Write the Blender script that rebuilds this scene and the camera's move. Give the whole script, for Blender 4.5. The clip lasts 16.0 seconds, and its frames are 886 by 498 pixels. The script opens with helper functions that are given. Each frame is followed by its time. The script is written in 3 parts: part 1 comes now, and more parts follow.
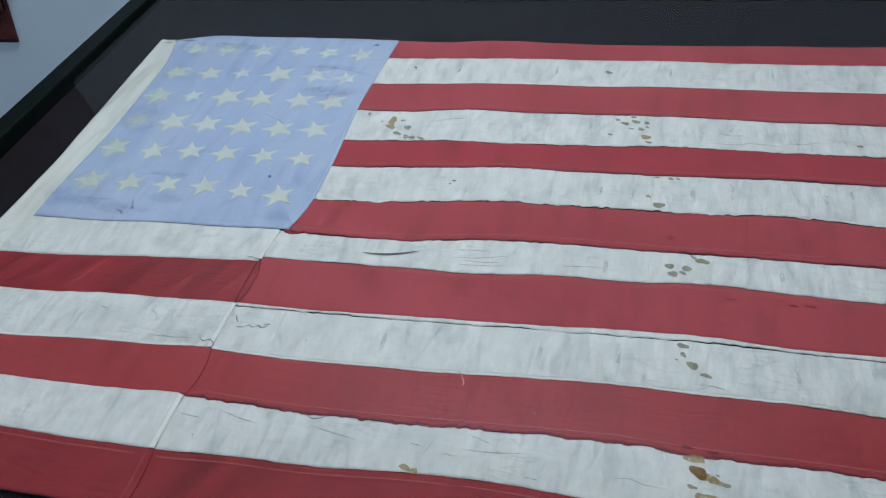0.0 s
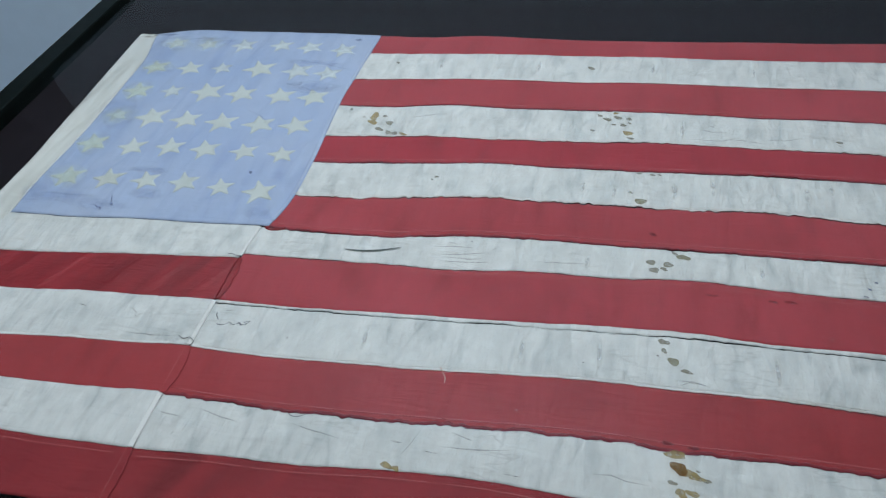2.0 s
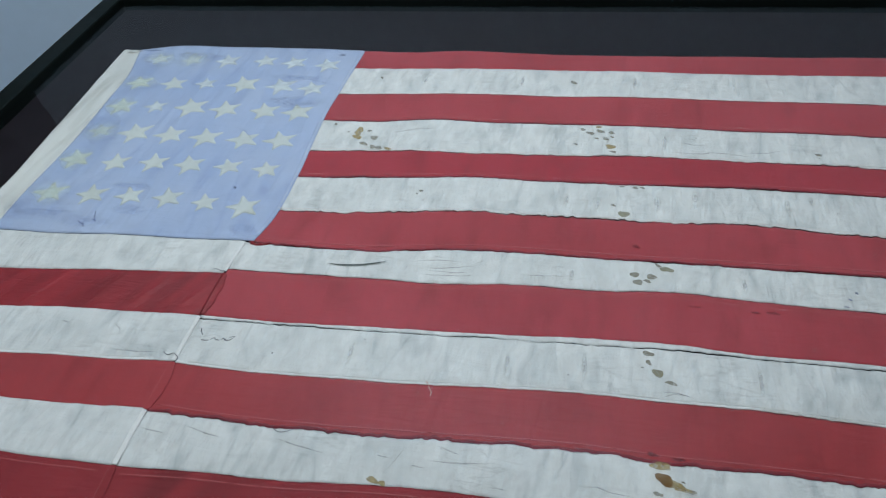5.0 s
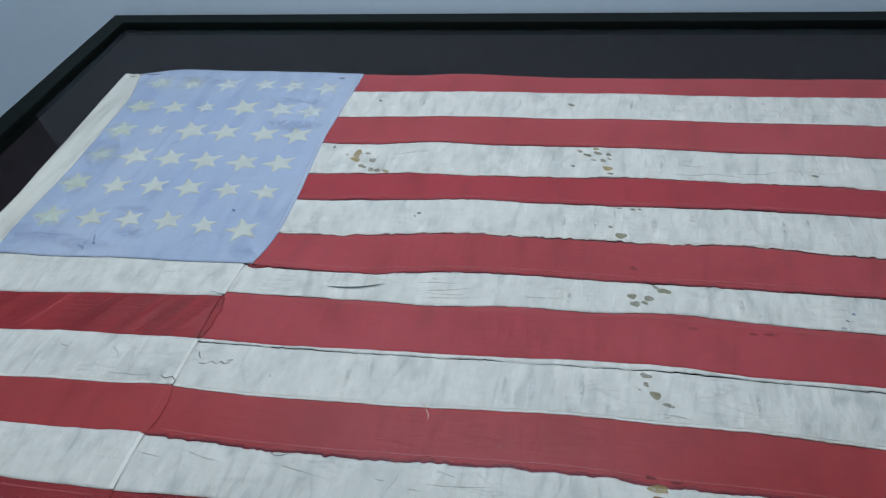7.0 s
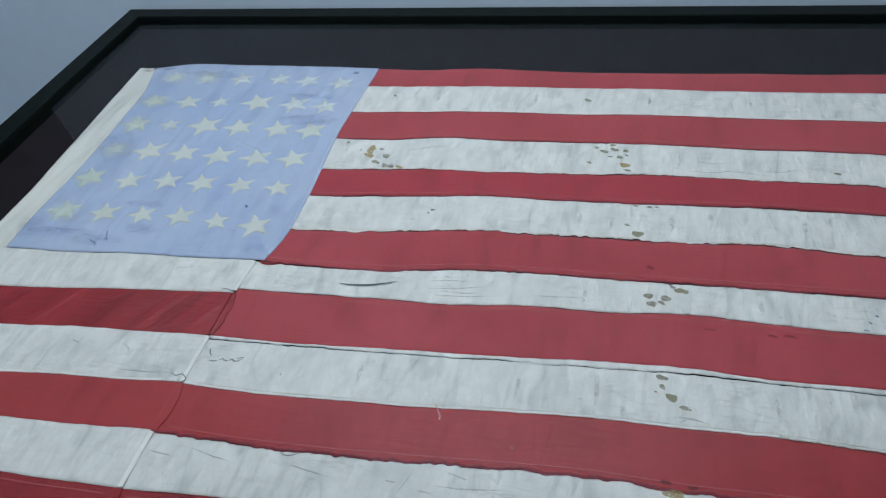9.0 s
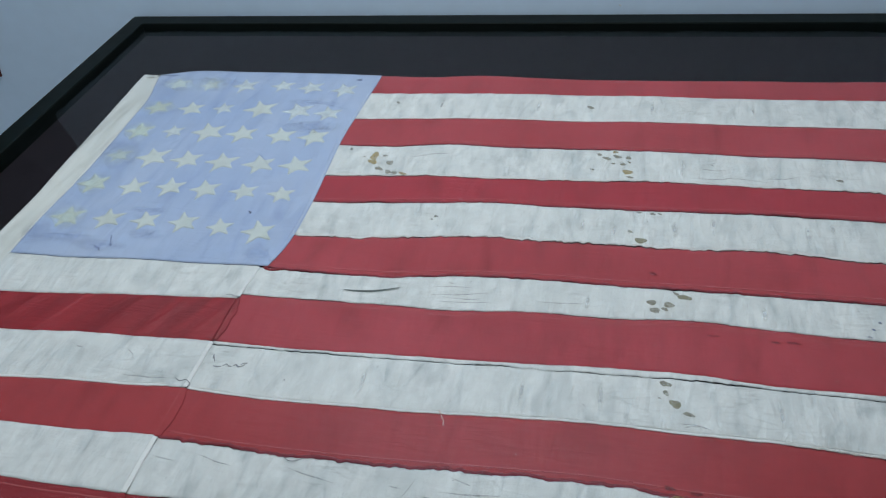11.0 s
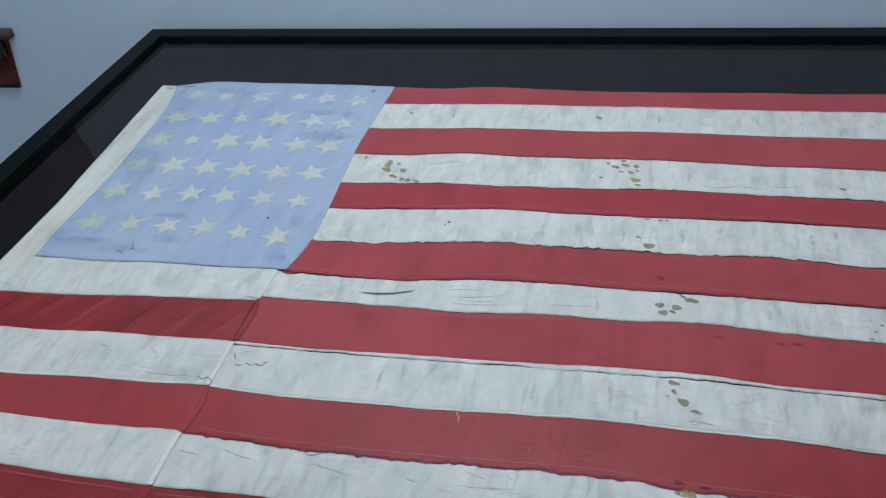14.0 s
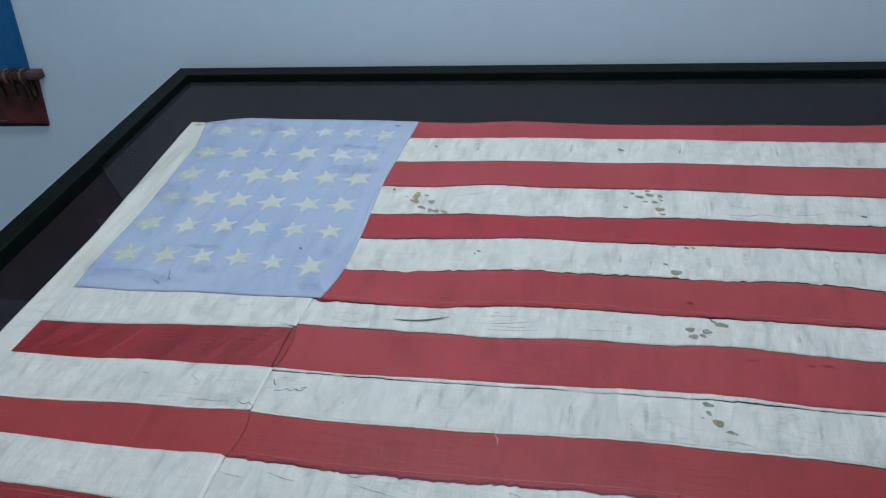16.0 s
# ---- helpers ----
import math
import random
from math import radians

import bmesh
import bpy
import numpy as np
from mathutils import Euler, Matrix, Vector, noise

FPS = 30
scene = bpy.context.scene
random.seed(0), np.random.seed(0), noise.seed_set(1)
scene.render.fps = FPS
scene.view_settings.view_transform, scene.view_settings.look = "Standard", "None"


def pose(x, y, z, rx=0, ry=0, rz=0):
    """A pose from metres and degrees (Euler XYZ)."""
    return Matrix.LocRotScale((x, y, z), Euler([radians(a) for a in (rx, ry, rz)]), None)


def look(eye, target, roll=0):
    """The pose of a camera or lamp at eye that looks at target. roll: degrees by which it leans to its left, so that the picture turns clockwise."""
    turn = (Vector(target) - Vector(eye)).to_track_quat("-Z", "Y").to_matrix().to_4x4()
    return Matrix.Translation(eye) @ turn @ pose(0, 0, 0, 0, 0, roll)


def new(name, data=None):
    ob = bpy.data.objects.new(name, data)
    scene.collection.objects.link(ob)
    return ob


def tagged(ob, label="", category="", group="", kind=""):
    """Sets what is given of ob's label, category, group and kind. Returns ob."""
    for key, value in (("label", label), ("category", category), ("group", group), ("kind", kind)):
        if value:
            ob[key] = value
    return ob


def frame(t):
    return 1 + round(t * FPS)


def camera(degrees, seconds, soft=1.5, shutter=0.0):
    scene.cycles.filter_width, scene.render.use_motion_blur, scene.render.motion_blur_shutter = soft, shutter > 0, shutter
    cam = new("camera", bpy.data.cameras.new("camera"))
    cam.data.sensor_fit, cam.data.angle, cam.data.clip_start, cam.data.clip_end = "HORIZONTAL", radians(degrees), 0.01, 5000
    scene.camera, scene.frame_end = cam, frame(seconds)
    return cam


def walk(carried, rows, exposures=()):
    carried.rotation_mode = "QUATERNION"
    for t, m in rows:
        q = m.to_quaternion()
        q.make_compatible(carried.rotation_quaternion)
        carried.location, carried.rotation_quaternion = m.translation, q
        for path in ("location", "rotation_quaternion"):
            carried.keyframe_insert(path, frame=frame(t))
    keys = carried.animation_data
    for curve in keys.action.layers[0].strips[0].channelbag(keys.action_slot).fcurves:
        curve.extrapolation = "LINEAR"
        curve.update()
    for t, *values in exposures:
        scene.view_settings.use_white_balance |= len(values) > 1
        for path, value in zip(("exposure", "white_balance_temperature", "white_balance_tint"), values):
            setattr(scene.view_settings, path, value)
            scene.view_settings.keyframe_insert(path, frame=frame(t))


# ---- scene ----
cam = camera(57.2, 16.0, soft=1.2, shutter=0.2)

PATH = [
    (0, (0.527, -1.385, 0.745), (0.034, 0.044, -0.565), -6.9),
    (0.5, (0.527, -1.382, 0.744), (0.051, 0.044, -0.575), -6.6),
    (1, (0.528, -1.381, 0.744), (0.068, 0.044, -0.582), -6.4),
    (1.5, (0.528, -1.377, 0.742), (0.073, 0.049, -0.584), -6.1),
    (2, (0.53, -1.38, 0.744), (0.074, 0.05, -0.579), -6.1),
    (2.5, (0.533, -1.386, 0.745), (0.08, 0.049, -0.572), -6.0),
    (3, (0.532, -1.384, 0.747), (0.083, 0.055, -0.567), -5.9),
    (3.5, (0.532, -1.383, 0.746), (0.089, 0.058, -0.569), -5.8),
    (4, (0.531, -1.382, 0.744), (0.101, 0.064, -0.571), -5.5),
    (6.5, (0.534, -1.382, 0.75), (0.112, 0.105, -0.519), -5.4),
    (7, (0.537, -1.381, 0.75), (0.105, 0.109, -0.512), -5.7),
    (7.5, (0.537, -1.379, 0.749), (0.095, 0.106, -0.516), -5.9),
    (8, (0.54, -1.373, 0.748), (0.092, 0.108, -0.519), -6.0),
    (8.5, (0.541, -1.369, 0.746), (0.076, 0.105, -0.524), -6.3),
    (9, (0.538, -1.366, 0.744), (0.067, 0.106, -0.526), -6.4),
    (11.5, (0.535, -1.373, 0.745), (0.06, 0.116, -0.503), -6.2),
    (12, (0.535, -1.38, 0.747), (0.06, 0.114, -0.495), -6.1),
    (12.5, (0.538, -1.388, 0.753), (0.055, 0.104, -0.488), -6.4),
    (13, (0.536, -1.393, 0.756), (0.055, 0.101, -0.484), -6.3),
    (13.5, (0.532, -1.393, 0.754), (0.051, 0.105, -0.481), -6.3),
    (14, (0.531, -1.407, 0.756), (0.044, 0.095, -0.472), -6.2),
    (14.5, (0.529, -1.427, 0.76), (0.044, 0.076, -0.467), -6.0),
    (15, (0.531, -1.44, 0.763), (0.03, 0.054, -0.469), -6.2),
    (15.5, (0.524, -1.45, 0.763), (0.023, 0.087, -0.415), -6.2),
    (16, (0.499, -1.448, 0.764), (-0.005, 0.108, -0.387), -6.5),
]
walk(cam, [(t, look(eye, target, roll)) for t, eye, target, roll in PATH])

# ---- world and light ----
world = bpy.data.worlds.new("room_dark")
scene.world = world
world.use_nodes = True
world.node_tree.nodes["Background"].inputs[0].default_value = (0.62, 0.74, 0.86, 1)
world.node_tree.nodes["Background"].inputs[1].default_value = 0.02


def overhead_lamp(name, x, y, z, w, d, watts, tint):
    data = bpy.data.lights.new(name, "AREA")
    data.shape, data.size, data.size_y = "RECTANGLE", w, d
    data.energy, data.color = watts, tint
    ob = new(name, data)
    ob.matrix_world = pose(x, y, z, 0, 0, 3)
    return ob


TINT = (0.908, 0.932, 0.942)
overhead_lamp("ceiling_light_a", 0.08, -0.17, 1.83, 1.3, 0.3, 26.8, TINT)
# unseen fill lamp, added to brighten the wall behind the case
overhead_lamp("wall_fill_light", 0.06, -3.4, 1.83, 1.3, 0.5, 25, TINT)


# ---- materials ----
def material(name, base, rough=0.8, spec=0.3):
    m = bpy.data.materials.new(name)
    m.use_nodes = True
    nt = m.node_tree
    b = nt.nodes["Principled BSDF"]
    b.inputs["Base Color"].default_value = (*base, 1)
    b.inputs["Roughness"].default_value = rough
    b.inputs["Specular IOR Level"].default_value = spec
    return m, nt, b


def coords(nt, scale=(1, 1, 1), rot=(0, 0, 0), slant=0.0):
    """Object coordinates, scaled; slant leans the stretched pattern."""
    tc = nt.nodes.new("ShaderNodeTexCoord")
    source = tc.outputs["Object"]
    if slant:
        lean = nt.nodes.new("ShaderNodeMapping")
        lean.inputs["Rotation"].default_value = (0, 0, slant)
        nt.links.new(source, lean.inputs["Vector"])
        source = lean.outputs["Vector"]
    mp = nt.nodes.new("ShaderNodeMapping")
    mp.inputs["Scale"].default_value = scale
    mp.inputs["Rotation"].default_value = rot
    nt.links.new(source, mp.inputs["Vector"])
    return mp.outputs["Vector"]


def noise_tex(nt, vec, scale, detail=4, rough=0.55, distort=0.0):
    n = nt.nodes.new("ShaderNodeTexNoise")
    n.inputs["Scale"].default_value = scale
    n.inputs["Detail"].default_value = detail
    n.inputs["Roughness"].default_value = rough
    n.inputs["Distortion"].default_value = distort
    nt.links.new(vec, n.inputs["Vector"])
    return n.outputs["Fac"]


def ramp(nt, fac, stops):
    r = nt.nodes.new("ShaderNodeValToRGB")
    e = r.color_ramp.elements
    e[0].position, e[0].color = stops[0][0], (*stops[0][1], 1)
    e[1].position, e[1].color = stops[-1][0], (*stops[-1][1], 1)
    for p, c in stops[1:-1]:
        k = e.new(p)
        k.color = (*c, 1)
    nt.links.new(fac, r.inputs["Fac"])
    return r.outputs["Color"]


def mix(nt, fac, a, b, mode="MIX"):
    n = nt.nodes.new("ShaderNodeMix")
    n.data_type, n.blend_type = "RGBA", mode
    if isinstance(fac, float):
        n.inputs[0].default_value = fac
    else:
        nt.links.new(fac, n.inputs[0])
    for sock, v in ((n.inputs[6], a), (n.inputs[7], b)):
        if isinstance(v, tuple):
            sock.default_value = (*v, 1)
        else:
            nt.links.new(v, sock)
    return n.outputs[2]


def bump(nt, b, layers):
    """Chain of bumps: (height socket, strength, distance)."""
    last = None
    for h, s, d in layers:
        n = nt.nodes.new("ShaderNodeBump")
        n.inputs["Strength"].default_value = s
        n.inputs["Distance"].default_value = d
        nt.links.new(h, n.inputs["Height"])
        if last:
            nt.links.new(last, n.inputs["Normal"])
        last = n.outputs["Normal"]
    nt.links.new(last, b.inputs["Normal"])


def grey(v):
    return (v, v, v)


def ridge(nt, fac, width, low):
    """Thin lines where a noise crosses its middle: crease shade put into the colour."""
    sub = nt.nodes.new("ShaderNodeMath")
    sub.operation, sub.inputs[1].default_value = "SUBTRACT", 0.5
    ab = nt.nodes.new("ShaderNodeMath")
    ab.operation = "ABSOLUTE"
    nt.links.new(fac, sub.inputs[0])
    nt.links.new(sub.outputs[0], ab.inputs[0])
    return ramp(nt, ab.outputs[0], [(0.0, low), (width, grey(1.0))]), ab.outputs[0]


def cloth(name, base, tone, fold_shade, crease, sheen=0.1, turn=0.1, pitch=(11, 2.2, 1), rough=0.9, spec=0.15, wrinkle=0.8, mottle=0.93, bands_at=(30, 4, 1), fade_sheen_at=(4.5, 4.5, 4.5), slant=0.0):
    """Old cotton or wool bunting: weave, uneven fading, fold shade coloured in along the hoist, fine wrinkles along the
    fly.
    """
    m, nt, b = material(name, base, rough, spec)
    v = coords(nt)
    fade_sheen = ramp(nt, noise_tex(nt, coords(nt, fade_sheen_at, (0, 0, turn), slant), 1.0, 5, 0.55), [(0.35, base), (0.65, tone)])
    spots = ramp(nt, noise_tex(nt, coords(nt, (1.5, 0.8, 1), (0, 0, turn)), 40, 6, 0.7), [(0.32, grey(mottle)), (0.62, grey(1.0))])
    col = mix(nt, 1.0, fade_sheen, spots, "MULTIPLY")
    # shade of soft folds and pressed creases, multiplied into the colour
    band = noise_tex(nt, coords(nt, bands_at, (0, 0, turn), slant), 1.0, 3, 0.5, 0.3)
    bands = ramp(nt, band, [(0.35, fold_shade), (0.47, grey(1.0))])
    lines, line_h = ridge(nt, noise_tex(nt, coords(nt, pitch, (0, 0, turn), slant), 1.0, 2, 0.4, 0.3), 0.034, fold_shade)
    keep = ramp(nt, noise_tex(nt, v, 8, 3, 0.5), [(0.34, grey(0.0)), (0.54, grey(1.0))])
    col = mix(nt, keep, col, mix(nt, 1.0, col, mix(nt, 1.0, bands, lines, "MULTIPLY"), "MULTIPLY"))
    # short wrinkles along the stripe, their shade also in the colour
    wr, wr_h = ridge(nt, noise_tex(nt, coords(nt, (11, 55, 1), (0, 0, -0.05)), 1.0, 3, 0.5, 0.35), 0.022, grey(wrinkle))
    keep2 = ramp(nt, noise_tex(nt, coords(nt, (1, 1, 1), (0, 0, 1.0)), 9, 2, 0.5), [(0.52, grey(0.0)), (0.62, grey(1.0))])
    col = mix(nt, keep2, col, mix(nt, 1.0, col, wr, "MULTIPLY"))
    weft = ramp(nt, noise_tex(nt, coords(nt, (14, 420, 1)), 1.0, 2, 0.5), [(0.3, grey(0.965)), (0.7, grey(1.0))])
    col = mix(nt, 1.0, col, weft, "MULTIPLY")
    nt.links.new(col, b.inputs["Base Color"])
    b.inputs["Sheen Weight"].default_value = sheen
    b.inputs["Sheen Roughness"].default_value = 0.6
    weave = noise_tex(nt, coords(nt, (500, 700, 1)), 1.0, 2, 0.5)
    bump(nt, b, [(band, crease, 0.012), (line_h, crease, 0.010), (wr_h, crease * 0.8, 0.006), (weave, 0.010, 0.0002)])
    return m


white_cloth = cloth("aged_white_cotton", (0.592, 0.624, 0.620), (0.682, 0.706, 0.696), (0.845, 0.862, 0.872), 0.55, turn=-0.10, wrinkle=0.82, mottle=0.84, bands_at=(52, 15, 1), fade_sheen_at=(26, 10, 1), pitch=(16, 5, 1))
tape_lit_hem_white = cloth("clean_tape_and_lit_hem_white", (0.69, 0.71, 0.70), (0.73, 0.745, 0.735), (0.9, 0.9, 0.9), 0.3, wrinkle=0.9)
red_cloth = cloth("faded_red_bunting", (0.398, 0.057, 0.072), (0.345, 0.045, 0.056), (0.88, 0.84, 0.84), 0.28, wrinkle=0.90, mottle=0.87, bands_at=(24, 7, 1), turn=-0.1)
red_crimson = cloth("crimson_bunting", (0.368, 0.036, 0.052), (0.335, 0.032, 0.046), (0.86, 0.82, 0.82), 0.30, wrinkle=0.90, mottle=0.87, bands_at=(24, 7, 1), turn=-0.1)
red_rust = cloth("worn_red_bunting", (0.352, 0.043, 0.049), (0.318, 0.039, 0.045), (0.89, 0.86, 0.86), 0.28, wrinkle=0.90, mottle=0.87, bands_at=(20, 6, 1), turn=-0.1)
# satin and deep wool: stretched lighter tone paints the sheen of the folds
red_satin = cloth("deep_red_satin", (0.200, 0.012, 0.017), (0.315, 0.025, 0.033), (0.84, 0.80, 0.80), 0.6,
                  0.0, -0.35, (8, 1.4, 1), 0.5, 0.25, 0.97, bands_at=(26, 4, 1), fade_sheen_at=(30, 5, 1), slant=0.42)
red_deep = cloth("deep_red_wool", (0.225, 0.019, 0.026), (0.285, 0.027, 0.034), (0.80, 0.78, 0.78), 0.5,
                 0.05, -0.3, (5, 1.2, 1), 0.7, 0.2, 0.97, bands_at=(14, 3, 1), fade_sheen_at=(16, 4, 1), slant=0.35)
red_edge_shade = cloth("shadow_line_red", (0.17, 0.023, 0.034), (0.21, 0.028, 0.040), (0.85, 0.85, 0.85), 0.2)
blue_cloth = cloth("pale_blue_cotton", (0.318, 0.408, 0.597), (0.38, 0.46, 0.622), (0.86, 0.88, 0.93), 0.45, turn=0.9, wrinkle=0.90, mottle=0.90)
star_cloth = cloth("yellowed_star_cotton", (0.505, 0.562, 0.55), (0.555, 0.605, 0.58), (0.88, 0.88, 0.85), 0.3)
heading_cloth = cloth("cream_canvas", (0.60, 0.63, 0.615), (0.65, 0.675, 0.65), (0.84, 0.84, 0.83), 0.4, turn=1.2)


def thin(name, colour, cover, rough=0.9, edge=55.0, fading=False, dark=0.75):
    """A tint in the weave, for stains and crease shade: thin, patchy, see-through, and fading out at its rim where
    told.
    """
    m, nt, b = material(name, colour, rough, 0.1)
    v = coords(nt)
    n = noise_tex(nt, v, edge * 4, 4, 0.6)
    col = ramp(nt, noise_tex(nt, v, 120, 3, 0.6), [(0.3, tuple(c * dark for c in colour)), (0.7, colour)])
    nt.links.new(col, b.inputs["Base Color"])
    lo, hi = cover
    a = ramp(nt, n, [(0.3, grey(lo)), (0.6, grey(hi))])
    if fading:
        tc = nt.nodes.new("ShaderNodeTexCoord")
        mp = nt.nodes.new("ShaderNodeMapping")
        mp.inputs["Location"].default_value, mp.inputs["Scale"].default_value = (-1, -1, 0), (2, 2, 0)
        ln = nt.nodes.new("ShaderNodeVectorMath")
        ln.operation = "LENGTH"
        nt.links.new(tc.outputs["Generated"], mp.inputs["Vector"])
        nt.links.new(mp.outputs["Vector"], ln.inputs[0])
        a = mix(nt, 1.0, a, ramp(nt, ln.outputs["Value"], [(0.15, grey(1.0)), (0.95, grey(0.0))]), "MULTIPLY")
    nt.links.new(a, b.inputs["Alpha"])
    return m


stain_grey = thin("grey_green_stain", (0.20, 0.195, 0.15), (0.40, 0.88))
stain_tan = thin("olive_tan_stain", (0.31, 0.245, 0.11), (0.45, 0.95))
stain_brown = thin("brown_stain", (0.17, 0.095, 0.03), (0.75, 1.0))
stain_maroon = thin("maroon_stain", (0.16, 0.020, 0.027), (0.2, 0.65))
ink_grey = thin("faded_ink", (0.13, 0.14, 0.17), (0.25, 0.85))
# grey for the shade of wrinkles, drawn on as lines
crease_grey = thin("crease_shade_grey", (0.25, 0.26, 0.27), (0.0, 0.5))
ink_brown = thin("washed_ink", (0.17, 0.18, 0.20), (0.2, 0.75))
stain_haze = thin("faint_tan_smudge", (0.36, 0.36, 0.30), (0.2, 0.7), fading=True)
stain_olive = thin("olive_grey_stain", (0.215, 0.21, 0.14), (0.55, 0.95))
blue_dusk = thin("faint_darker_blue", (0.22, 0.29, 0.47), (0.0, 0.2))
pleat_shade = thin("pleat_shade_grey", (0.40, 0.43, 0.45), (0.1, 0.75), edge=18, fading=True, dark=0.95)
blue_soft = thin("soft_darker_blue", (0.225, 0.30, 0.47), (0.12, 0.45), edge=14, fading=True, dark=0.95)
star_worn = thin("worn_star_cotton", (0.515, 0.575, 0.585), (0.6, 0.97), edge=12, dark=0.95)
star_yellow = thin("yellowed_thin_star_cotton", (0.49, 0.55, 0.475), (0.6, 0.95), edge=12, dark=0.95)
star_halo = thin("yellowed_ground", (0.44, 0.52, 0.50), (0.2, 0.6), edge=16, fading=True, dark=0.95)
fold_shade_blue = thin("shaded_blue_fold", (0.20, 0.26, 0.42), (0.0, 0.36))
ink_shade_blue = thin("dark_blue_ink_and_shade", (0.12, 0.16, 0.30), (0.25, 0.85))

lint_mat = thin("pale_lint", (0.55, 0.40, 0.40), (0.2, 0.9))
thread_pink = material("pale_pink_thread", (0.47, 0.145, 0.145), 0.8)[0]
thread_white = material("white_thread", (0.62, 0.62, 0.58), 0.8)[0]
thread_dark = material("dark_thread", (0.06, 0.06, 0.07), 0.8)[0]
thread_tan = material("tan_thread", (0.55, 0.40, 0.33), 0.8)[0]
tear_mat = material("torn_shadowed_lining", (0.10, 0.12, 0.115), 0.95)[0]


def mat_fabric():
    m, nt, b = material("black_velvet_mat", (0.012, 0.0115, 0.014), 0.95, 0.12)
    v = coords(nt)
    c = ramp(nt, noise_tex(nt, v, 14, 3, 0.6), [(0.3, (0.0090, 0.0078, 0.0102)), (0.7, (0.0138, 0.0118, 0.0156))])
    nt.links.new(c, b.inputs["Base Color"])
    bump(nt, b, [(noise_tex(nt, v, 90, 2), 0.05, 0.001)])
    return m


def black_wood():
    m, nt, b = material("black_lacquered_wood", (0.005, 0.007, 0.007), 0.5, 0.09)
    v = coords(nt, (3, 60, 60))
    g = noise_tex(nt, v, 1.0, 4, 0.6)
    nt.links.new(ramp(nt, g, [(0.3, (0.003, 0.0055, 0.005)), (0.7, (0.005, 0.0085, 0.008))]), b.inputs["Base Color"])
    r = nt.nodes.new("ShaderNodeMapRange")
    r.inputs[3].default_value, r.inputs[4].default_value = 0.4, 0.55
    nt.links.new(noise_tex(nt, coords(nt), 30, 3), r.inputs[0])
    nt.links.new(r.outputs[0], b.inputs["Roughness"])
    bump(nt, b, [(g, 0.08, 0.001)])
    return m


def glazing():
    m = bpy.data.materials.new("clear_glazing")
    m.use_nodes = True
    nt = m.node_tree
    nt.nodes.clear()
    out = nt.nodes.new("ShaderNodeOutputMaterial")
    tr = nt.nodes.new("ShaderNodeBsdfTransparent")
    gl = nt.nodes.new("ShaderNodeBsdfGlossy")
    lw = nt.nodes.new("ShaderNodeLayerWeight")
    pw = nt.nodes.new("ShaderNodeMath")
    ma = nt.nodes.new("ShaderNodeMath")
    mx = nt.nodes.new("ShaderNodeMixShader")
    tr.inputs[0].default_value = (0.975, 0.985, 0.985, 1)
    gl.inputs["Roughness"].default_value = 0.012
    pw.operation, pw.inputs[1].default_value = "POWER", 5.0
    ma.operation, ma.inputs[1].default_value, ma.inputs[2].default_value = "MULTIPLY_ADD", 0.34, 0.010
    nt.links.new(lw.outputs["Facing"], pw.inputs[0])
    nt.links.new(pw.outputs[0], ma.inputs[0])
    nt.links.new(ma.outputs[0], mx.inputs[0])
    nt.links.new(tr.outputs[0], mx.inputs[1])
    nt.links.new(gl.outputs[0], mx.inputs[2])
    nt.links.new(mx.outputs[0], out.inputs[0])
    return m


def wall_paint(name, base, spread=0.05):
    m, nt, b = material(name, base, 0.7, 0.25)
    v = coords(nt)
    lo = tuple(c * (1 - spread) for c in base)
    c = ramp(nt, noise_tex(nt, v, 1.7, 5, 0.6), [(0.3, lo), (0.7, base)])
    s = ramp(nt, noise_tex(nt, v, 26, 4, 0.6), [(0.3, grey(0.97)), (0.7, grey(1.0))])
    nt.links.new(mix(nt, 1.0, c, s, "MULTIPLY"), b.inputs["Base Color"])
    bump(nt, b, [(noise_tex(nt, v, 9, 3), 0.12, 0.004), (noise_tex(nt, v, 260, 3), 0.12, 0.0008)])
    return m


velvet = mat_fabric()
lacquer = black_wood()
glass = glazing()
wall_blue = wall_paint("pale_blue_grey_wall_paint", (0.64, 0.80, 0.955))
ceiling_white = wall_paint("white_ceiling_paint", (0.78, 0.78, 0.77), 0.03)
nick_mat = material("bare_plaster", (0.60, 0.68, 0.75), 0.9)[0]


def floor_boards():
    m, nt, b = material("pale_floor_vinyl", (0.42, 0.41, 0.39), 0.5)
    v = coords(nt, (2, 30, 1))
    nt.links.new(ramp(nt, noise_tex(nt, v, 1.0, 5), [(0.3, (0.38, 0.37, 0.35)), (0.7, (0.46, 0.45, 0.43))]), b.inputs["Base Color"])
    return m


def hanging_cloth(name, base, rough=0.85, low=0.78):
    m, nt, b = material(name, base, rough, 0.2)
    v = coords(nt)
    lo = tuple(c * low for c in base)
    nt.links.new(ramp(nt, noise_tex(nt, v, 22, 5, 0.6), [(0.32, lo), (0.68, base)]), b.inputs["Base Color"])
    bump(nt, b, [(noise_tex(nt, v, 500, 2), 0.2, 0.0006)])
    return m


floor_mat = floor_boards()
banner_blue = hanging_cloth("strong_blue_felt", (0.016, 0.15, 0.37))
banner_grey = hanging_cloth("dark_grey_felt", (0.07, 0.075, 0.085))
banner_dark = hanging_cloth("near_black_felt", (0.012, 0.013, 0.017))
banner_red = hanging_cloth("brick_red_leather", (0.135, 0.036, 0.034), 0.6, 0.35)
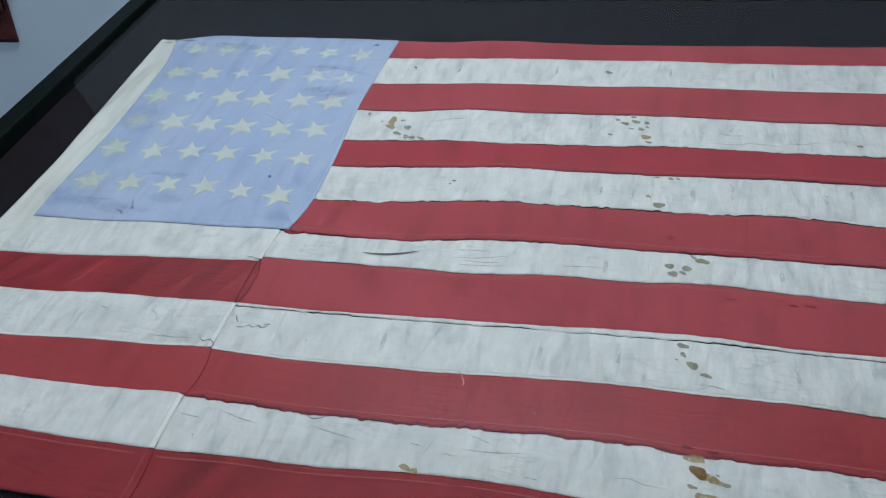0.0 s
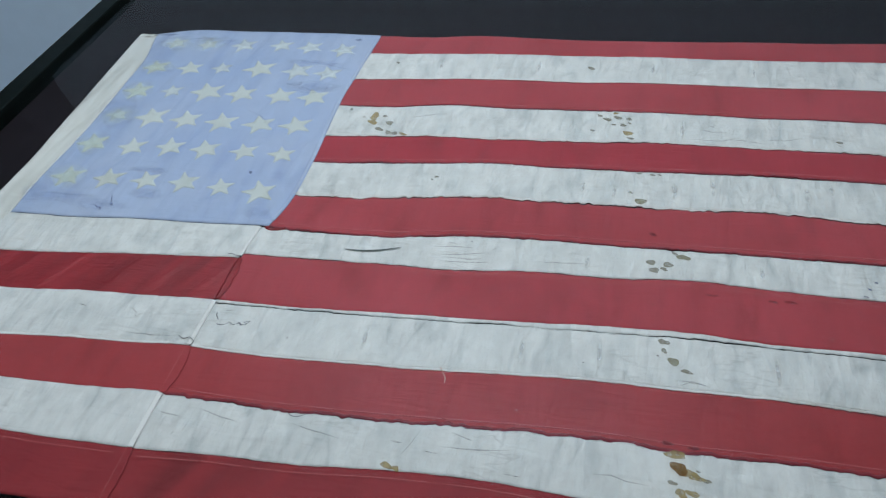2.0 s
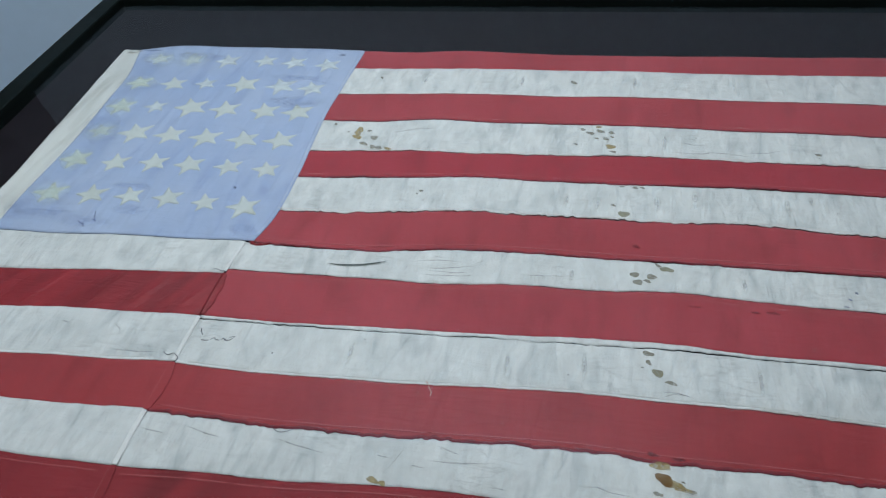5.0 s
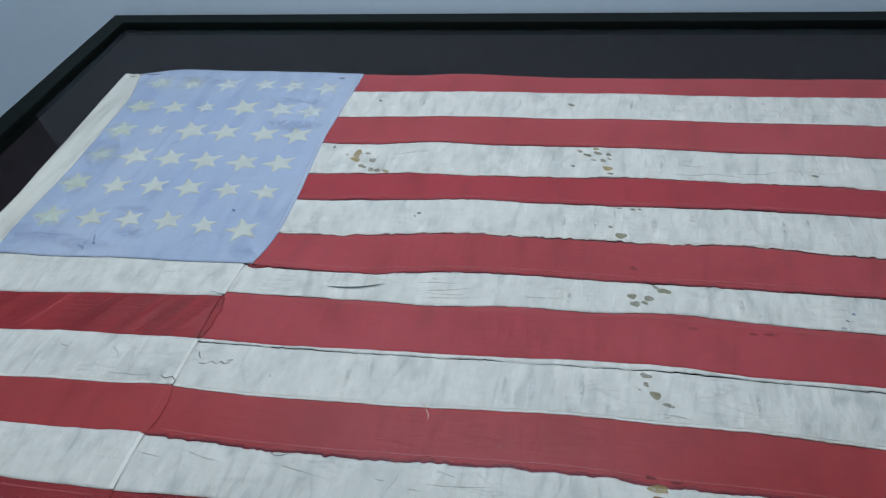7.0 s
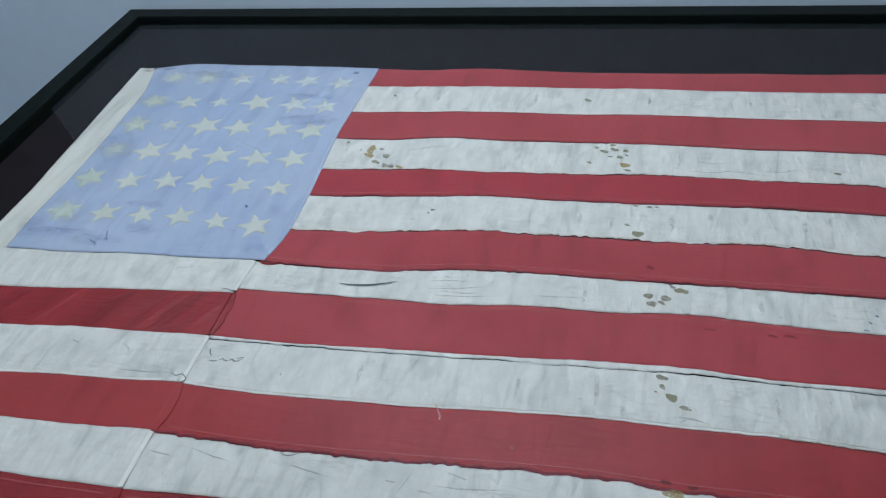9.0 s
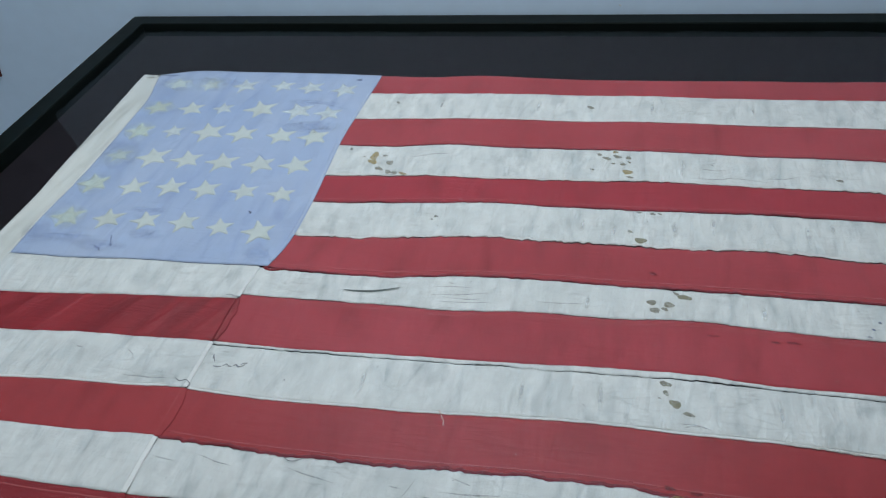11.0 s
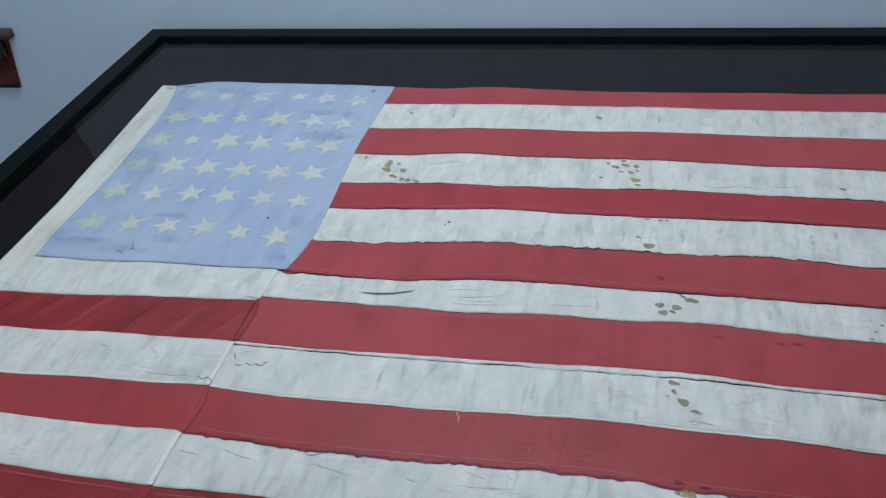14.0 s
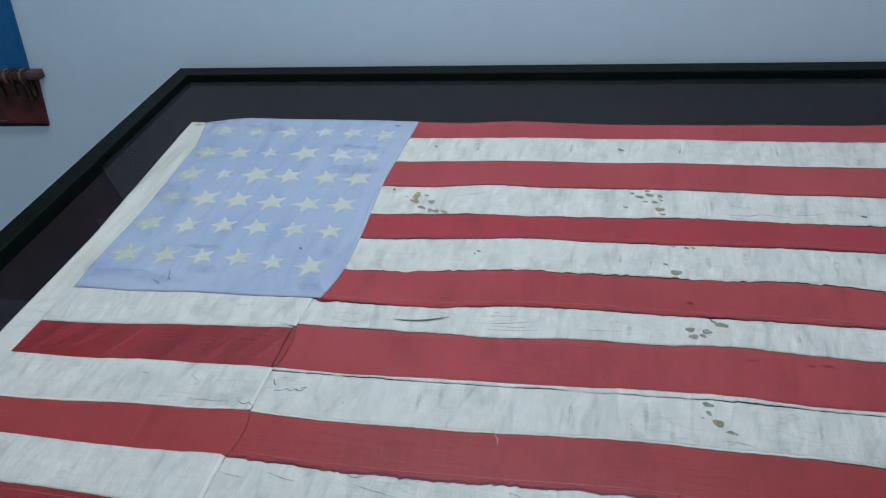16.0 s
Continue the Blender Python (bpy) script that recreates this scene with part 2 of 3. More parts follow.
rod_wood = hanging_cloth("grey_brown_wood", (0.085, 0.062, 0.058), 0.6, 0.35)
cord_mat = hanging_cloth("frayed_tan_cord", (0.060, 0.036, 0.030))
tassel_mat = hanging_cloth("matted_grey_brown_fibre", (0.085, 0.062, 0.055), 0.9, 0.35)
cord_light = hanging_cloth("dull_tan_cord", (0.17, 0.125, 0.10))


# ---- building helpers ----
def part(name, bm, mat, parent=None, label="", smooth=True):
    me = bpy.data.meshes.new(name)
    bm.normal_update()
    bm.to_mesh(me)
    bm.free()
    me.materials.append(mat)
    for p in me.polygons:
        p.use_smooth = smooth
    ob = new(name, me)
    ob.parent = parent
    if label:
        ob["label"] = label
    return ob


def box(bm, x0, x1, y0, y1, z0, z1, m=None):
    vs = [bm.verts.new((x, y, z)) for z in (z0, z1) for y in (y0, y1) for x in (x0, x1)]
    for q in ((0, 2, 3, 1), (4, 5, 7, 6), (0, 1, 5, 4), (2, 6, 7, 3), (0, 4, 6, 2), (1, 3, 7, 5)):
        bm.faces.new([vs[i] for i in q])
    if m:
        bmesh.ops.transform(bm, matrix=m, verts=vs)
    return vs


def tube(points, r, sides=6, closed=False):
    """A thread or cord along points."""
    bm = bmesh.new()
    rings = []
    pts = [Vector(p) for p in points]
    for i, p in enumerate(pts):
        d = (pts[min(i + 1, len(pts) - 1)] - pts[max(i - 1, 0)]).normalized()
        a = d.orthogonal().normalized()
        b = d.cross(a)
        rings.append([bm.verts.new(p + r * (math.cos(k * 2 * math.pi / sides) * a + math.sin(k * 2 * math.pi / sides) * b)) for k in range(sides)])
    for q, s in zip(rings, rings[1:]):
        for k in range(sides):
            bm.faces.new((q[k], q[(k + 1) % sides], s[(k + 1) % sides], s[k]))
    bm.faces.new(rings[0][::-1])
    bm.faces.new(rings[-1])
    bmesh.ops.recalc_face_normals(bm, faces=bm.faces)
    return bm


# The case and the wall stand at three degrees to the flag; local u runs along the wall,
# v away from the viewer, from the case's far corner by the canton.
PLAN = Matrix.Translation((-0.677, 0.231, 0)) @ Matrix.Rotation(radians(3.0), 4, "Z")
WALL_V = 0.012
FLOOR_Z, CEIL_Z = -0.86, 1.86


def slab(name, u0, u1, v0, v1, z0, z1, mat, label, category):
    bm = bmesh.new()
    box(bm, u0, u1, v0, v1, z0, z1)
    ob = part(name, bm, mat, None, label, False)
    ob.matrix_world = PLAN
    return tagged(ob, label, category, kind="structure")


# ---- room ----
slab("floor", -2.2, 4.0, -4.6, WALL_V, FLOOR_Z - 0.1, FLOOR_Z, floor_mat, "pale grey vinyl floor of the exhibition room", "floor")
slab("ceiling", -2.2, 4.0, -4.6, WALL_V, CEIL_Z, CEIL_Z + 0.1, ceiling_white, "plain white painted ceiling", "ceiling")
wall_north = slab("wall_north", -2.35, 4.15, WALL_V, WALL_V + 0.15, FLOOR_Z - 0.1, CEIL_Z + 0.1, wall_blue, "pale blue-grey painted plaster wall behind the case", "wall")
slab("wall_south", -2.35, 4.15, -4.75, -4.6, FLOOR_Z - 0.1, CEIL_Z + 0.1, wall_blue, "plain pale blue-grey wall", "wall")
slab("wall_west", -2.35, -2.2, -4.6, WALL_V, FLOOR_Z - 0.1, CEIL_Z + 0.1, wall_blue, "plain pale blue-grey side wall", "wall")
slab("wall_east", 4.0, 4.15, -4.6, WALL_V, FLOOR_Z - 0.1, CEIL_Z + 0.1, wall_blue, "plain pale blue-grey side wall", "wall")

# ---- display case ----
CASE_L, CASE_W = 2.16, 1.52
case = tagged(new("display_case"), "shallow black-framed glazed display case lying flat", "display case")
case.matrix_world = PLAN
PROFILE = [(0.0, -0.10), (0.0, 0.0225), (0.0025, 0.025), (0.0405, 0.0245), (0.042, 0.0225), (0.042, -0.010), (0.05, -0.10)]
CORNERS = [(0, 0), (1, 0), (1, 1), (0, 1)]


def inset(c, w):
    return (w if c[0] == 0 else CASE_L - w, -(w if c[1] == 0 else CASE_W - w))


for i, nm in enumerate(("frame_rail", "frame_rail", "frame_rail", "frame_rail")):
    a, b = CORNERS[i], CORNERS[(i + 1) % 4]
    bm = bmesh.new()
    ra = [bm.verts.new((*inset(a, w), z)) for w, z in PROFILE]
    rb = [bm.verts.new((*inset(b, w), z)) for w, z in PROFILE]
    n = len(PROFILE)
    for k in range(n):
        bm.faces.new((ra[k], ra[(k + 1) % n], rb[(k + 1) % n], rb[k]))
    bm.faces.new(ra)
    bm.faces.new(rb[::-1])
    bmesh.ops.recalc_face_normals(bm, faces=bm.faces)
    part(nm, bm, lacquer, case, smooth=False)
bm = bmesh.new()
box(bm, 0.0425, CASE_L - 0.0425, -CASE_W + 0.0425, -0.0425, -0.014, -0.0060)
part("mat_board", bm, velvet, case, "black fabric-covered backing board", False)
bm = bmesh.new()
box(bm, 0.0425, CASE_L - 0.0425, -CASE_W + 0.0425, -0.0425, 0.0125, 0.0145)
pane = part("glass_pane", bm, glass, case, "clear glass cover", False)
pane.visible_shadow = False
plinth = tagged(new("display_plinth"), "plain black wooden plinth carrying the glazed case", "plinth")
plinth.matrix_world = PLAN
bm = bmesh.new()
box(bm, 0.06, CASE_L - 0.06, -CASE_W + 0.06, -0.06, FLOOR_Z + 0.08, -0.10)
part("body", bm, lacquer, plinth, smooth=False)
bm = bmesh.new()
box(bm, 0.10, CASE_L - 0.10, -CASE_W + 0.10, -0.10, FLOOR_Z, FLOOR_Z + 0.08)
part("toe_base", bm, lacquer, plinth, smooth=False)


# ---- flag ----
def lift(x, y):
    """How the cloth lies: low swells and small ripples, in metres above the board."""
    a = noise.noise(Vector((x * 3.1, y * 7.0, 1.7)))
    b = noise.noise(Vector((x * 9.0 + y * 5.0, y * 11.0, 5.2)))
    c = noise.noise(Vector((x * 34.0 + y * 14.0, y * 17.0, 9.1)))
    return -0.0008 + 0.0011 * a + 0.0008 * b + 0.00045 * c


def spline(x0, step, values):
    """A smooth line through heights in millimetres at even steps."""
    v = [s / 1000 for s in values]

    def f(x):
        k = (x - x0) / step
        if k <= 0:
            return v[0] + k * (v[1] - v[0])
        if k >= len(v) - 1:
            return v[-1] + (k - len(v) + 1) * (v[-1] - v[-2]) * 0.7
        i = int(k)
        t = k - i
        p0, p1, p2, p3 = v[max(i - 1, 0)], v[i], v[i + 1], v[min(i + 2, len(v) - 1)]
        return 0.5 * (2 * p1 + (p2 - p0) * t + (2 * p0 - 5 * p1 + 4 * p2 - p3) * t * t + (3 * p1 - p0 - 3 * p2 + p3) * t ** 3)
    return f


def ragged(f, amp, seed):
    """A hem that puckers: small scallops along the line."""
    def g(x):
        n = noise.noise(Vector((x * 38, seed, 0.3))) + 0.9 * noise.noise(Vector((x * 125, seed, 4.0))) + 0.5 * noise.noise(Vector((x * 270, seed, 8.0)))
        return f(x) + amp * n
    g.base = f
    return g


def shift(f, d):
    return lambda x: f(x) + d


def slit(f, width, seed):
    """The line above f, by an opening that comes and goes."""
    def g(x):
        n = 0.75 + 0.9 * noise.noise(Vector((x * 13, seed, 7.7))) + 0.5 * noise.noise(Vector((x * 60, seed, 2.2))) + 0.45 * noise.noise(Vector((x * 170, seed, 3.1)))
        return f(x) + width * max(0.0, min(1.5, n))
    return g


def piece(name, left, right, low, high, z, mat, parent, label="", step=0.0032, rows=18, lap=0.0002, pillow=0.0008, pucker=0.0002):
    """One sewn length of cloth, between two hems and two ends (ends as functions of y), with turned-down edges."""
    bm = bmesh.new()
    ym = 0.5 * (low(0.3) + high(0.3))
    span = right(ym) - left(ym)
    cols = max(4, int(span / step))
    grid = []
    for j in range(rows + 1):
        line = []
        s = j / rows
        for i in range(cols + 1):
            t = i / cols
            x = left(ym) + t * span
            y = low(x) + s * (high(x) - low(x))
            x = left(y) + t * (right(y) - left(y))
            y = low(x) + s * (high(x) - low(x))
            dz = pucker * (noise.noise(Vector((x * 62 + y * 16, y * 15, 2.0 + z * 900))) + 0.8 * noise.noise(Vector((x * 26, y * 110, 6.0))))
            line.append(bm.verts.new((x, y, lift(x, y) + z + dz + pillow * math.sin(math.pi * s) ** 0.5)))
        grid.append(line)
    for j in range(rows):
        for i in range(cols):
            bm.faces.new((grid[j][i], grid[j][i + 1], grid[j + 1][i + 1], grid[j + 1][i]))
    rim = grid[0] + [r[-1] for r in grid[1:]] + grid[-1][-2::-1] + [r[0] for r in grid[-2:0:-1]]
    low_rim = [bm.verts.new((v.co.x, v.co.y, v.co.z - lap - 0.0004)) for v in rim]
    m = len(rim)
    for k in range(m):
        bm.faces.new((rim[k], low_rim[k], low_rim[(k + 1) % m], rim[(k + 1) % m]))
    return part(name, bm, mat, parent, label)


flag = tagged(new("flag"), "old faded thirty-six-star flag with stained stripes, lying under glass", "flag")

FLY = 1.28
far_hem = spline(-0.5, 0.1, (-9, 20, 22, 26, 28, 29, 32, 44, 42, 42, 47, 53, 60, 64, 72))
h1 = ragged(spline(0, 0.1, (-44, -37, -28, -22, -19, -13, -9, -7, -2, 4)), 0.0005, 1)
h2 = ragged(spline(0, 0.1, (-141, -131, -120, -116, -113, -104, -100, -99, -94, -91)), 0.0008, 2)
h3 = ragged(spline(0, 0.1, (-233, -227, -210, -210, -205, -199, -196, -197, -192, -192)), 0.0008, 3)
h4 = ragged(spline(0, 0.1, (-327, -319, -306, -302, -297, -289, -282, -282, -279, -278)), 0.0028, 4)
h5 = ragged(spline(0, 0.1, (-404, -395, -383, -370, -368, -364, -359, -352, -351)), 0.0016, 5)
h6 = ragged(spline(0, 0.1, (-490, -484, -472, -457, -454, -449, -446, -437, -441)), 0.0036, 6)
h7 = ragged(spline(0, 0.1, (-569, -568, -562, -546, -539, -537, -533, -529, -526)), 0.0016, 7)
h8 = ragged(spline(0, 0.1, (-628, -624, -618, -615, -602, -600, -588, -590, -590)), 0.0009, 8)
h9 = ragged(spline(0, 0.1, (-719, -717, -709, -702, -695, -686, -680, -683, -679)), 0.0006, 9)
h9b = ragged(spline(0, 0.1, (-726, -722, -716, -710, -703, -697, -691, -690, -688)), 0.0015, 19)
h10 = ragged(spline(0, 0.1, (-803, -802, -796, -789, -780, -772, -770, -766, -767)), 0.0009, 10)
h11 = ragged(spline(0, 0.1, (-879, -879, -875, -868, -860, -853, -853, -849, -847)), 0.0026, 11)
h12 = ragged(spline(0, 0.1, (-957, -948, -942, -930, -924, -925, -924, -922, -920)), 0.0009, 12)
h13 = ragged(spline(-0.4, 0.2, (-1043, -1038, -1031, -1020, -1010, -1002, -1000)), 0.0010, 13)
l7 = ragged(spline(-0.4, 0.1, (-592, -588, -578, -574, -566)), 0.0004, 27)
l8 = ragged(spline(-0.4, 0.1, (-674, -667, -655, -645, -636)), 0.0005, 28)
l9 = ragged(spline(-0.4, 0.1, (-748, -744, -733, -727, -720)), 0.0006, 29)
l10 = ragged(spline(-0.4, 0.1, (-834, -828, -817, -810, -801)), 0.0006, 30)
l11 = ragged(spline(-0.4, 0.1, (-896, -892, -889, -885, -876)), 0.0006, 31)
l12 = ragged(spline(-0.4, 0.1, (-968, -965, -961, -960, -956)), 0.0006, 32)

canton_right = spline(-0.60, 0.1, (2, 17, 15, 6, -1, 0, 0))
canton_left = spline(-0.70, 0.1, (-420, -420, -427, -429, -435, -444, -455, -481, -496))
seam = spline(-1.04, 0.1, (11, 5, 1, -2, -5, -2, 0))
hoist_edge = spline(-1.05, 0.1, (-453, -457, -463, -467, -471, -474, -478, -488, -497, -507, -517, -524, -527))


def flat(v):
    return lambda y: v


# canton, heading
canton = piece("canton", canton_left, canton_right, shift(l7, 0.0012), far_hem, 0.0017, blue_cloth, flag, "pale faded blue canton", rows=110, pillow=0.0004, pucker=0.0001)
piece("heading", hoist_edge, canton_left, flat(-1.035), ragged(flat(-0.006), 0.004, 90), 0.0014, heading_cloth, flag, "cream canvas hoist heading", rows=180, pillow=0.0008)

# stripes beside the canton
OPEN = 0.0023
HOSTS = []
stripes = [
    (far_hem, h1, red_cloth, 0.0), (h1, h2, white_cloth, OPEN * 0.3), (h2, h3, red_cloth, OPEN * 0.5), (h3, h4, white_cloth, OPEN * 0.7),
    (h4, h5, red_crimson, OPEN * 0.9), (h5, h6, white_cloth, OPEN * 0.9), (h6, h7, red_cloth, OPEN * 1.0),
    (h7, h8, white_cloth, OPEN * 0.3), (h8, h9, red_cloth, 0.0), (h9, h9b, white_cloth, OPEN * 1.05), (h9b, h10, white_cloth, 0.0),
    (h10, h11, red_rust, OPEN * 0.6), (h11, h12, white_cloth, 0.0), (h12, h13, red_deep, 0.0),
]
for n, (hi, lo, mat, gap) in enumerate(stripes):
    start = shift(canton_right, -0.005) if n < 7 else shift(seam, -0.0006)
    low = slit(lo, gap, 40 + n) if gap else lo
    lay = 0.0010 if mat is white_cloth else 0.0004
    nm = "hem_strip" if n == 9 else "stripe"
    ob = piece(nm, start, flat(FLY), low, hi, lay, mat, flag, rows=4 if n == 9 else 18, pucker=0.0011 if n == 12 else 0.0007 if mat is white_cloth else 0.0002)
    HOSTS.append((ob, 0.0, lo, hi))

# rolled hems along some white stripes' lower edges, whitened as if lit
for n, (f, gap, amp) in enumerate(((h4, OPEN * 0.7, 0.0012), (h6, OPEN * 0.9, 0.0018), (h10, 0.0, 0.0012), (h2, OPEN * 0.3, 0.0007))):
    under = slit(f, gap, 40 + (3, 5, 10, 1)[n]) if gap else f
    piece("rolled_hem", flat(0.022) if n < 2 or n == 3 else shift(seam, 0.001), flat(FLY), shift(under, -0.0004), ragged(shift(under, 0.0030), amp, 70 + n), 0.0012, tape_lit_hem_white, flag, rows=4, pillow=0.0006)
piece("rolled_hem", shift(canton_left, 0.002), shift(seam, -0.010), shift(l10, -0.001), ragged(shift(l10, 0.0030), 0.0008, 80), 0.0015, tape_lit_hem_white, flag, rows=4, pillow=0.0005)

# darker red strips along the red stripes' lower sides, standing for their shadow line
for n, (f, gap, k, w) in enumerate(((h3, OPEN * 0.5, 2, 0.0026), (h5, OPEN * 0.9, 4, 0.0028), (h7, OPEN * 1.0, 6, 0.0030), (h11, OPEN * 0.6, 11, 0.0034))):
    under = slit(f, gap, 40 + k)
    piece("turned_edge_shadow", shift(canton_right, 0.001) if n < 3 else shift(seam, 0.001), flat(FLY), shift(under, -0.0005), ragged(shift(under, w), 0.0009, 95 + n), 0.0013, red_edge_shade, HOSTS[k][0], "folded edge darkened as its shadow line", rows=3, pillow=0.0006)

# hems of the red stripes, turned under and lying double
for n, (f, gap, k, w) in enumerate(((h3, OPEN * 0.5, 2, 0.0100), (h5, OPEN * 0.9, 4, 0.0100), (h7, OPEN * 1.0, 6, 0.0120), (h11, OPEN * 0.6, 11, 0.0100))):
    under = slit(f, gap, 40 + k)
    piece("double_hem", shift(canton_right, 0.001) if n < 3 else shift(seam, 0.001), flat(FLY), shift(under, 0.0002), ragged(shift(f.base, w + 0.0008), 0.0003, 120 + n), 0.0009, stripes[k][2], HOSTS[k][0], rows=5, pillow=0.0004)

# shorter stripes below the canton
for n, (hi, lo, mat) in enumerate(((l7, l8, white_cloth), (l8, l9, red_satin), (l9, l10, white_cloth), (l10, l11, red_rust), (l11, l12, white_cloth), (l12, h13, red_deep))):
    ob = piece("stripe", shift(canton_left, -0.004), shift(seam, -0.0035), shift(lo, -0.001), hi, 0.0014 if mat is white_cloth else 0.0008, mat, flag, pucker=0.0008 if mat is white_cloth else 0.0003)
    HOSTS.append((ob, -0.5, lo, hi))

# folded seam allowances between the short and long stripes: pressed white tape, and red flaps with ragged edges
def bulged(f, y0, y1, amount, rag, seed):
    def g(y):
        t = max(0.0, min(1.0, (y - y0) / (y1 - y0)))
        n = noise.noise(Vector((y * 55, seed, 1.0))) + 0.6 * noise.noise(Vector((y * 150, seed, 5.0)))
        return f(y) + amount * math.sin(math.pi * t) ** 0.6 + rag * n
    return g


for lo, hi, mat, w, out, rag in ((-0.634, -0.569, tape_lit_hem_white, 0.005, 0.0, 0.0003), (-0.801, -0.722, tape_lit_hem_white, 0.006, 0.0005, 0.0005), (-0.956, -0.879, tape_lit_hem_white, 0.007, 0.0005, 0.0005),
                                 (-0.719, -0.638, red_satin, 0.002, 0.0085, 0.0020), (-0.878, -0.803, red_rust, 0.0055, 0.0075, 0.0014), (-1.030, -0.957, red_deep, 0.007, 0.004, 0.0014)):
    piece("seam_allowance", shift(seam, -w), bulged(seam, lo, hi, out, rag, 50 + w * 1000), flat(lo), flat(hi), 0.0022, mat, flag, step=0.0015, rows=40, pillow=0.0004)


def host(x, y):
    """The length of cloth that carries a mark at x, y."""
    if x < canton_right(y) and y > l7(x):
        return canton
    for ob, start, lo, hi in HOSTS:
        if (x >= 0) == (start >= 0) and lo(x) <= y <= hi(x):
            return ob
    return flag


# folded edge of the canton and the red cloth tucked under its corner
piece("rolled_hem", shift(canton_right, -0.0065), shift(canton_right, 0.0012), flat(-0.552), flat(0.020), 0.0022, blue_cloth, canton, "folded blue edge", step=0.002, rows=150, pillow=0.0)
part("tuck", tube([(x / 1000, y / 1000, lift(x / 1000, y / 1000) + 0.001) for x, y in ((2, -567), (5, -570), (13, -572), (24, -570), (34, -566))], 0.0022, 8), red_satin, flag, "tucked dark red fold")


# stars
def star(cx, cy, r, turn, mat, squash=1.0, label=""):
    bm = bmesh.new()
    rnd = random.Random(int(1e5 * (cx * 7 + cy * 13)))
    outline = []
    for k in range(10):
        rad = (r if k % 2 == 0 else r * 0.42) * rnd.uniform(0.93, 1.07)
        a = radians(turn + 90 + 36 * k) + rnd.uniform(-0.05, 0.05)
        outline.append((rad * math.cos(a), rad * math.sin(a) * squash))
    edge = []
    for (ax, ay), (bx, by) in zip(outline, outline[1:] + outline[:1]):
        for t in (0, 1 / 3, 2 / 3):
            edge.append((ax + (bx - ax) * t, ay + (by - ay) * t))
    # frayed, rounded tips
    soft_edge = []
    for (ax, ay), (bx, by) in zip(edge, edge[1:] + edge[:1]):
        soft_edge += [(ax * 0.7 + bx * 0.3, ay * 0.7 + by * 0.3), (ax * 0.3 + bx * 0.7, ay * 0.3 + by * 0.7)]
    edge = [(x * (1 + rnd.uniform(-0.03, 0.03)), y * (1 + rnd.uniform(-0.03, 0.03))) for x, y in soft_edge]
    rings = []
    for s, dz in ((1.005, -0.0003), (1.0, 0.0), (0.66, 0.0), (0.33, 0.0)):
        rings.append([bm.verts.new((cx + s * x, cy + s * y, lift(cx + s * x, cy + s * y) + 0.0024 + dz)) for x, y in edge])
    mid = bm.verts.new((cx, cy, lift(cx, cy) + 0.0024))
    m = len(edge)
    for q, w in zip(rings, rings[1:]):
        for k in range(m):
            bm.faces.new((q[k], q[(k + 1) % m], w[(k + 1) % m], w[k]))
    for k in range(m):
        bm.faces.new((rings[-1][k], rings[-1][(k + 1) % m], mid))
    ob = part("star", bm, mat, canton, label)
    ob.visible_shadow = not label
    return ob


STAR_ROWS = [
    (-39, (-418, -347, -269, -189, -127, -56), (-2, -1, 1, 7, 5, 0)),
    (-131, (-413, -341, -275, -196, -120, -56), (-8, -4, 2, 5, 4, 1)),
    (-218, (-403, -334, -264, -194, -118, -54), (-8, -3, 2, 1, 3, 4)),
    (-309, (-398, -328, -259, -190, -119, -52), (0, 0, 0, -1, 0, 4)),
    (-395, (-393, -315, -246, -181, -111, -43), (-3, -6, 1, 2, 4, 3)),
    (-489, (-381, -307, -240, -174, -108, -41), (-5, -2, 2, 5, 1, -1)),
]
SIZES = ((26, 25, 31, 28, 30, 30), (31, 30, 25, 36, 35, 30), (33, 25, 38, 34, 32, 34), (26, 36, 33, 34, 34, 33), (33, 31, 31, 32, 28, 27), (32, 31, 28, 30, 26, 32))
YELLOW = {(1, 0), (2, 0), (3, 0), (4, 0), (5, 0)}
WORN = {(0, 0), (0, 1), (0, 2), (0, 3), (0, 4), (0, 5), (1, 5), (1, 2), (2, 1), (1, 4)}
for r, (y0, xs, dys) in enumerate(STAR_ROWS):
    for c, (x, dy) in enumerate(zip(xs, dys)):
        worn, aged = (r, c) in WORN, (r, c) in YELLOW
        star(x / 1000, (y0 + dy) / 1000, SIZES[r][c] / 1000, 25 + 4 * math.sin(r * 2.1 + c * 1.7), star_yellow if aged else star_worn if worn else star_cloth, 0.98,
             "yellowed, blurred star" if aged else "worn, half-faded star" if worn else "")


